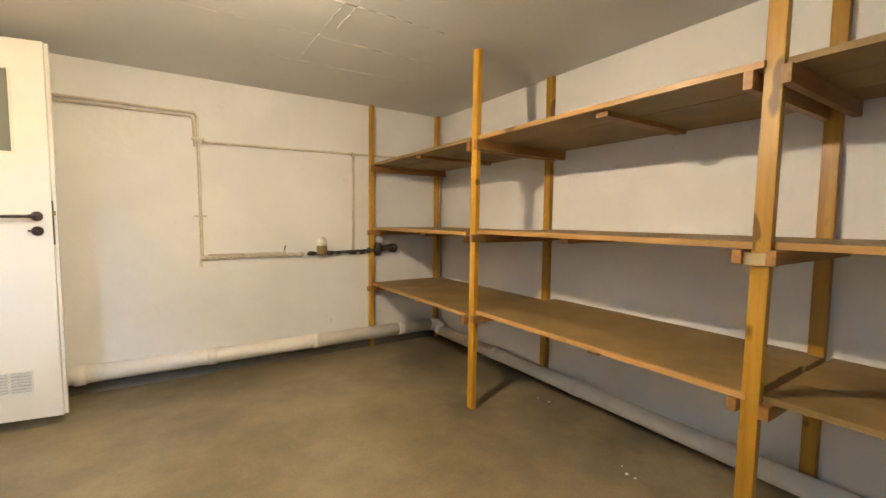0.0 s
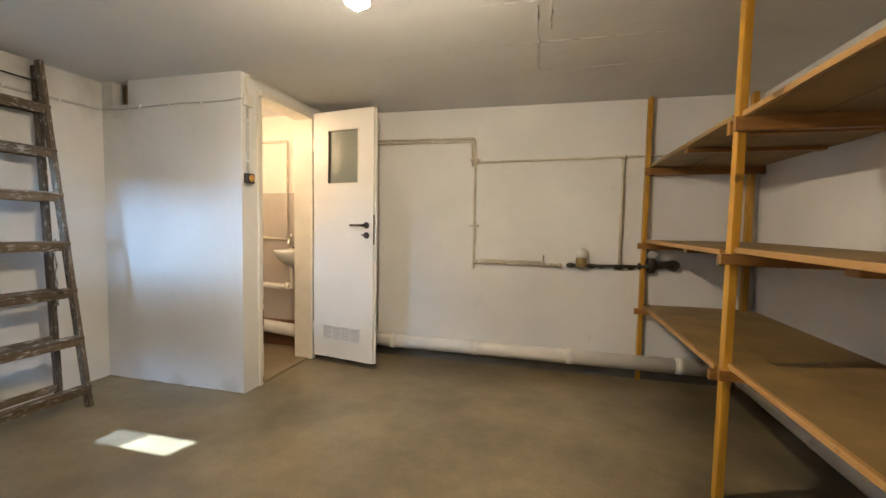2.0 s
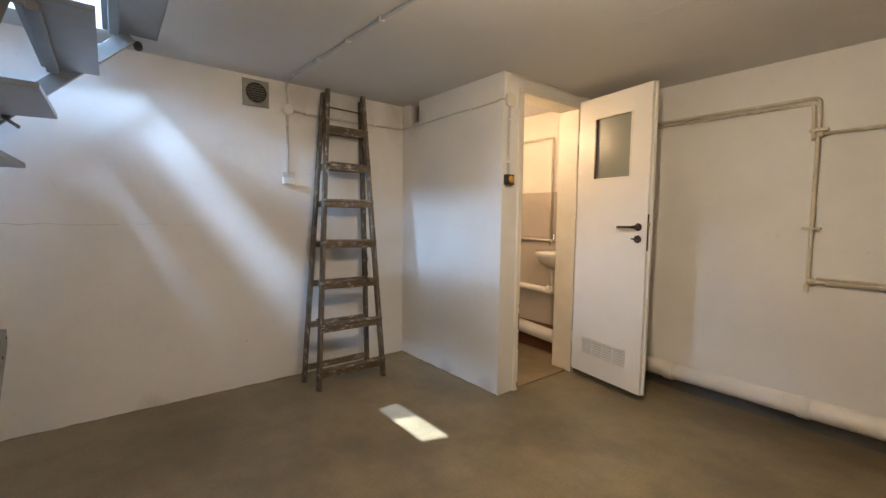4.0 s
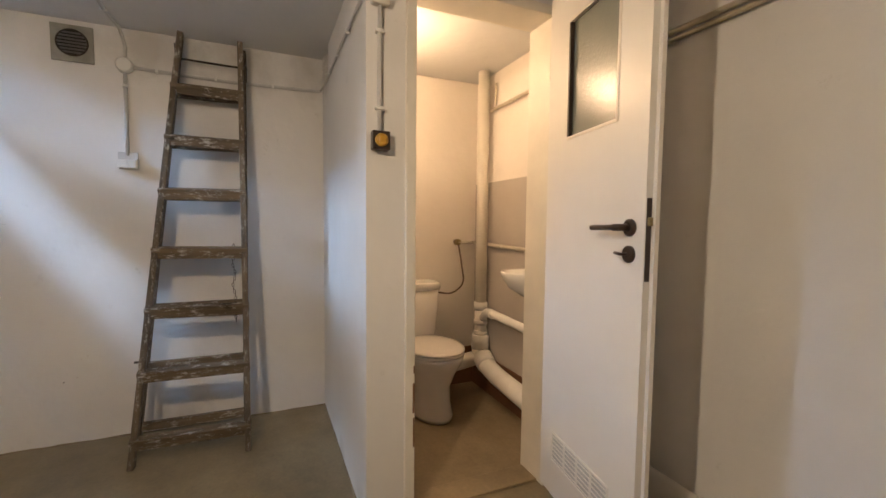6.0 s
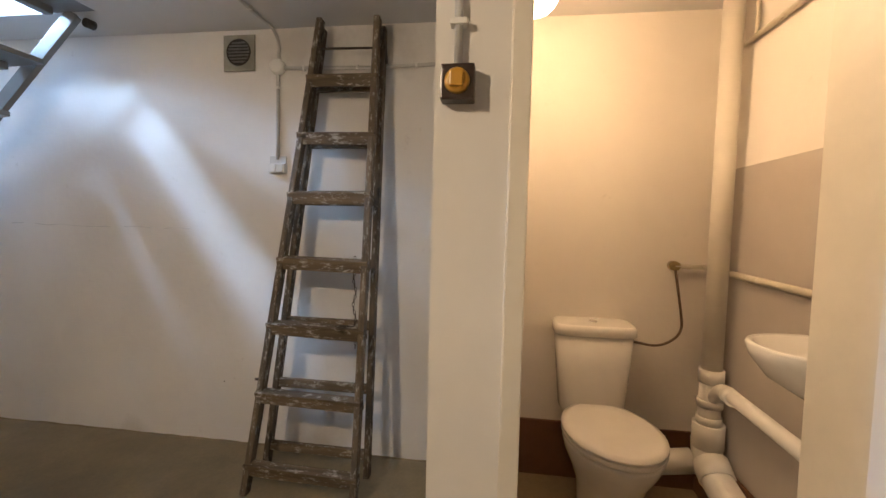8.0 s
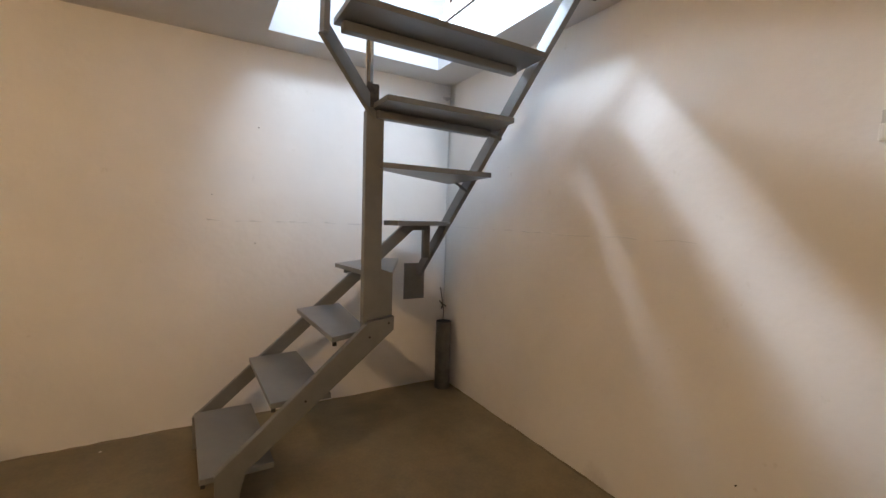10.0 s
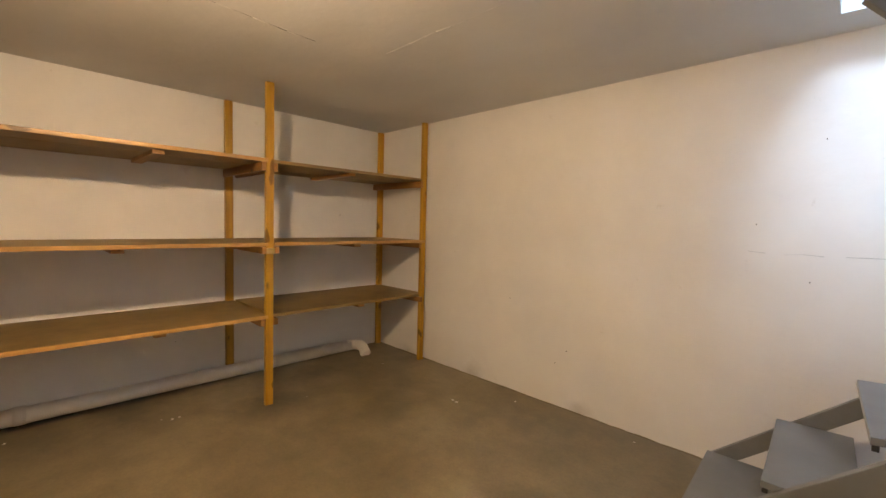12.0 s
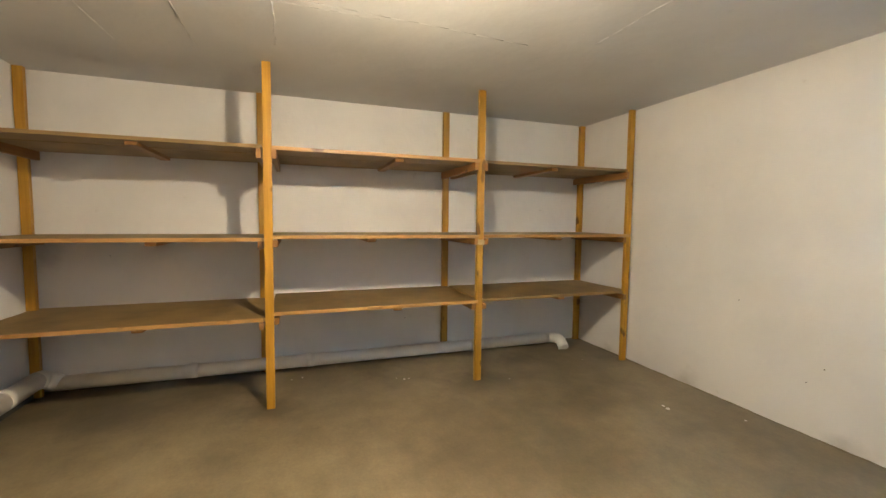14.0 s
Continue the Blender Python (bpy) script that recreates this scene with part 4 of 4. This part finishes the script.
part("lid", turned(loft([(-1.495, TCY, 0.426, 0.232, 0.180), (-1.495, TCY, 0.430, 0.242, 0.188), (-1.495, TCY, 0.440, 0.240, 0.186), (-1.497, TCY, 0.446, 0.215, 0.163), (-1.50, TCY, 0.448, 0.15, 0.11)], 36)), M_PORCELAIN, toilet)
part("cistern", loft([(-1.735, TCY, 0.40, 0.070, 0.130), (-1.735, TCY, 0.41, 0.078, 0.140), (-1.738, TCY, 0.60, 0.086, 0.155), (-1.742, TCY, 0.745, 0.092, 0.166)], 36, power=5.0), M_PORCELAIN, toilet)
part("cistern_lid", loft([(-1.742, TCY, 0.746, 0.094, 0.170), (-1.742, TCY, 0.75, 0.100, 0.176), (-1.742, TCY, 0.785, 0.100, 0.176), (-1.742, TCY, 0.795, 0.090, 0.165)], 36, power=5.0), M_PORCELAIN, toilet)
part("flush_button", tube([(-1.742, TCY, 0.795), (-1.742, TCY, 0.803)], [0.02, 0.017], 18), M_CHROME, toilet)
part("outlet", tube(rounded([(-1.58, TCY + 0.04, 0.22), (-1.62, 4.15, 0.23), (-1.61, 4.33, 0.26)], 0.08), 0.05, 18), M_PVC, toilet)

soil = thing("soil_pipe", (-1.60, 4.385, 0), "cream painted soil pipe with branches in the cubicle", "pipe")
SX, SY = -1.605, 4.385
part("stack_pipe", tube([(SX, SY, 0.52), (SX, SY, CEIL)], 0.038, 20), M_FRAME, soil)
for z0, z1, r in ((0.60, 0.655, 0.047), (0.50, 0.53, 0.048), (0.43, 0.46, 0.048), (0.33, 0.43, 0.06)):
    part("socket", tube([(SX, SY, z0), (SX, SY, z1)], r, 20), M_PVC, soil)
part("stack_foot", tube([(SX, SY, 0.33), (SX, SY, 0.62)], 0.042, 20), M_PVC, soil)
part("soil_run", tube(rounded([(SX - 0.01, SY, 0.36), (SX + 0.02, SY - 0.005, 0.26), (-1.35, 4.375, 0.215), (-0.77, 4.385, 0.165)], 0.08), 0.058, 20), M_PVC, soil)
part("soil_socket", tube([(-1.565, 4.382, 0.285), (-1.50, 4.38, 0.245)], 0.066, 20), M_PVC, soil)
part("basin_waste", tube(rounded([(SX + 0.02, SY, 0.54), (SX + 0.08, SY, 0.60), (SX + 0.14, SY, 0.605), (-0.97, 4.39, 0.585)], 0.04), 0.026, 16), M_PVC, soil)
for x in (-1.46, -0.99):
    part("socket", tube([(x - 0.02, 4.386, 0.60), (x + 0.02, 4.386, 0.598)], 0.032, 16), M_PVC, soil)
part("trap", tube(rounded([(-0.975, 4.39, 0.585), (-0.925, 4.39, 0.585), (-0.925, 4.37, 0.64), (-0.925, 4.34, 0.83)], 0.035), 0.022, 14), M_PVC, soil)

wcp = thing("cubicle_water_pipe", (-1.4, 4.44, 1.04), "cream painted thin water pipes on the cubicle wall", "pipe")
part("pipe_run", tube([(WEST + 0.03, 4.425, 1.055), (-0.98, 4.435, 1.035)], 0.0125, 12), M_CREAM, wcp)
part("pipe_run", tube(rounded([(-1.66, 4.44, 1.955), (-1.03, 4.44, 1.96), (-1.03, 4.44, 1.05)], 0.02), 0.011, 12), M_CREAM, wcp)
part("pipe_run", tube([(-1.545, 4.44, 2.12), (-1.545, 4.44, 1.95)], 0.008, 10), M_CREAM, wcp)
part("corner_valve", tube([(WEST + 0.006, 4.30, 1.057), (WEST + 0.05, 4.30, 1.057)], 0.022, 14), M_BRASS, wcp)
part("pipe_run", tube([(WEST + 0.04, 4.30, 1.057), (WEST + 0.04, 4.425, 1.055)], 0.011, 10), M_CREAM, wcp)
part("braided_hose", tube(rounded([(WEST + 0.05, 4.30, 1.04), (WEST + 0.075, 4.315, 0.90), (WEST + 0.09, 4.33, 0.76), (WEST + 0.08, 4.24, 0.69), (-1.745, 4.11, 0.715)], 0.09, 7), 0.006, 8), paint("braided_hose", (0.16, 0.11, 0.07), 0.4, 0.4), wcp, "thin brown braided hose")

basin = thing("wash_basin", (-1.03, 4.3, 0.8), "small white porcelain wall-hung wash basin", "wash basin")
WBX, WBY = -0.885, 4.275
part("bowl", loft([(WBX, 4.36, 0.80, 0.04, 0.05), (WBX, 4.34, 0.815, 0.075, 0.09), (WBX, 4.31, 0.86, 0.107, 0.135), (WBX, WBY + 0.02, 0.912, 0.125, 0.16), (WBX, WBY + 0.015, 0.942, 0.13, 0.165), (WBX, WBY + 0.015, 0.949, 0.127, 0.16), (WBX, WBY, 0.945, 0.112, 0.130), (WBX, WBY, 0.907, 0.096, 0.11), (WBX, WBY + 0.01, 0.872, 0.05, 0.045)], 36, power=2.4), M_PORCELAIN, basin)
part("back_ledge", boxes(((WBX - 0.115, 4.40, 0.877), (WBX + 0.115, 4.455, 0.952)), bevel=0.012), M_PORCELAIN, basin)
part("plug", tube([(WBX - 0.03, 4.385, 0.952), (WBX - 0.03, 4.385, 0.972)], [0.02, 0.014], 14), M_BLACK, basin)
tapw = thing("wall_tap", (-0.95, 4.40, 1.03), "old chrome wall tap above the basin", "tap")
part("tap_body", tube(rounded([(-0.95, 4.43, 1.05), (-0.95, 4.36, 1.05), (-0.95, 4.33, 1.0)], 0.03), 0.011, 12), M_CHROME, tapw)
part("tap_wheel", tube([(-0.95, 4.385, 1.05), (-0.95, 4.385, 1.095)], [0.008, 0.018], 12), M_CHROME, tapw)

wclamp = thing("cubicle_lamp", (WC_AT.x, WC_AT.y, CEIL), "round glowing globe lamp under the cubicle ceiling", "lamp")
part("lamp_base", tube([(WC_AT.x, WC_AT.y, CEIL - 0.001), (WC_AT.x, WC_AT.y, CEIL - 0.03), (WC_AT.x, WC_AT.y, WC_AT.z + 0.078)], [0.055, 0.055, 0.042], 20), M_PLASTIC, wclamp)
turns = [math.pi * i / 14 for i in range(15)]
part("globe", tube([WC_AT + Vector((0, 0, 0.076 * math.cos(a))) for a in turns], [0.076 * math.sin(a) + 0.0002 for a in turns], 24), M_WCGLASS, wclamp, "brightly glowing glass globe")

# ---- crumbs on the floor, nail holes ----
def crumb(x, y, s, label="small pale plaster crumb on the floor"):
    bm = bmesh.new()
    bmesh.ops.create_icosphere(bm, subdivisions=1, radius=s)
    for v in bm.verts:
        v.co = Vector((v.co.x * random.uniform(0.7, 1.5), v.co.y * random.uniform(0.6, 1.2), max(v.co.z, -0.3 * s) * 0.5))
    low = min(v.co.z for v in bm.verts)
    bmesh.ops.translate(bm, verts=bm.verts, vec=(x, y, -low))
    return solid("plaster_crumb", bm, M_CHIP, label, "debris", "crumbs on the floor")


for x, y, s in ((2.342, 2.04, 0.011), (2.344, 2.00, 0.008), (2.38, 2.09, 0.005), (2.62, 2.78, 0.008), (1.30, 0.51, 0.016), (1.345, 0.50, 0.010), (2.30, 0.41, 0.006), (2.6, 2.86, 0.006), (1.02, 0.18, 0.008), (0.2, 0.12, 0.006), (2.1, 1.25, 0.005)):
    crumb(x, y, s)


def nail(x, y, z, axis, group="nail holes in the walls"):
    d = {"x": Vector((1, 0, 0)), "y": Vector((0, 1, 0)), "-x": Vector((-1, 0, 0))}[axis]
    p = Vector((x, y, z))
    return solid("nail", tube([p, p + d * 0.008], 0.0027, 8), M_DARKIRON, "small rusty nail in a plastered wall", "nail", "nails in the walls")


for x, z in ((1.212, 0.721), (0.717, 0.415), (0.80, 0.311), (-0.525, 1.049), (-0.545, 1.728), (-0.302, 1.324)):
    nail(x, SOUTH - 0.001, z, "y")
for y, z in ((2.043, 0.337), (2.52, 1.55)):
    nail(WEST - 0.001, y, z, "x")
for y, z in ((0.518, 1.337), (4.065, 0.954), (1.898, 0.355)):
    nail(EAST + 0.001, y, z, "-x")


def crack(points, label, steps=14, r=0.0016):
    bm = bmesh.new()
    (a, b) = [Vector(p) for p in points]
    old = a
    for i in range(1, steps + 1):
        p = a + (b - a) * (i / steps) + Vector((0, 0, random.uniform(-0.006, 0.006)))
        if random.random() > 0.22:
            tube([old, p], random.uniform(0.6, 1.3) * r, 5, bm)
        old = p
    return solid("wall_crack", bm, M_CABLE, label, "crack", kind="structure")


crack([(-0.20, SOUTH, 1.18), (-1.82, SOUTH, 1.175)], "thin horizontal crack in the limewash", 22)
crack([(WEST, 0.05, 1.175), (WEST, 1.85, 1.165)], "thin horizontal crack in the limewash", 22)


def fillet(name, start, end, inward):
    """A rough low cement wedge along a wall foot."""
    bm = bmesh.new()
    a, b, n = Vector(start), Vector(end), Vector(inward)
    count = int((b - a).length / 0.06)
    rows = []
    for i in range(count + 1):
        p = a + (b - a) * (i / count)
        w, h = random.uniform(0.005, 0.015), random.uniform(0.004, 0.011)
        rows.append([bm.verts.new(p - n * 0.004 + Vector((0, 0, -0.003))), bm.verts.new(p + n * w + Vector((0, 0, -0.003))), bm.verts.new(p + n * w * 0.5 + Vector((0, 0, h * 0.55))), bm.verts.new(p - n * 0.004 + Vector((0, 0, h)))])
    for r, s in zip(rows, rows[1:]):
        for k in range(4):
            bm.faces.new((r[k], r[(k + 1) % 4], s[(k + 1) % 4], s[k]))
    bmesh.ops.recalc_face_normals(bm, faces=bm.faces)
    return solid(name, bm, M_FLOOR, "rough cement edge along the wall foot", "skirting", kind="structure")


fillet("trim_south", (WEST, SOUTH, 0), (EAST, SOUTH, 0), (0, 1, 0))
fillet("trim_west", (WEST, SOUTH, 0), (WEST, BOX_S, 0), (1, 0, 0))
fillet("trim_east", (EAST, SOUTH, 0), (EAST, NORTH, 0), (-1, 0, 0))
fillet("trim_cubicle", (WEST, BOX_S, 0), (BOX_E, BOX_S, 0), (0, -1, 0))
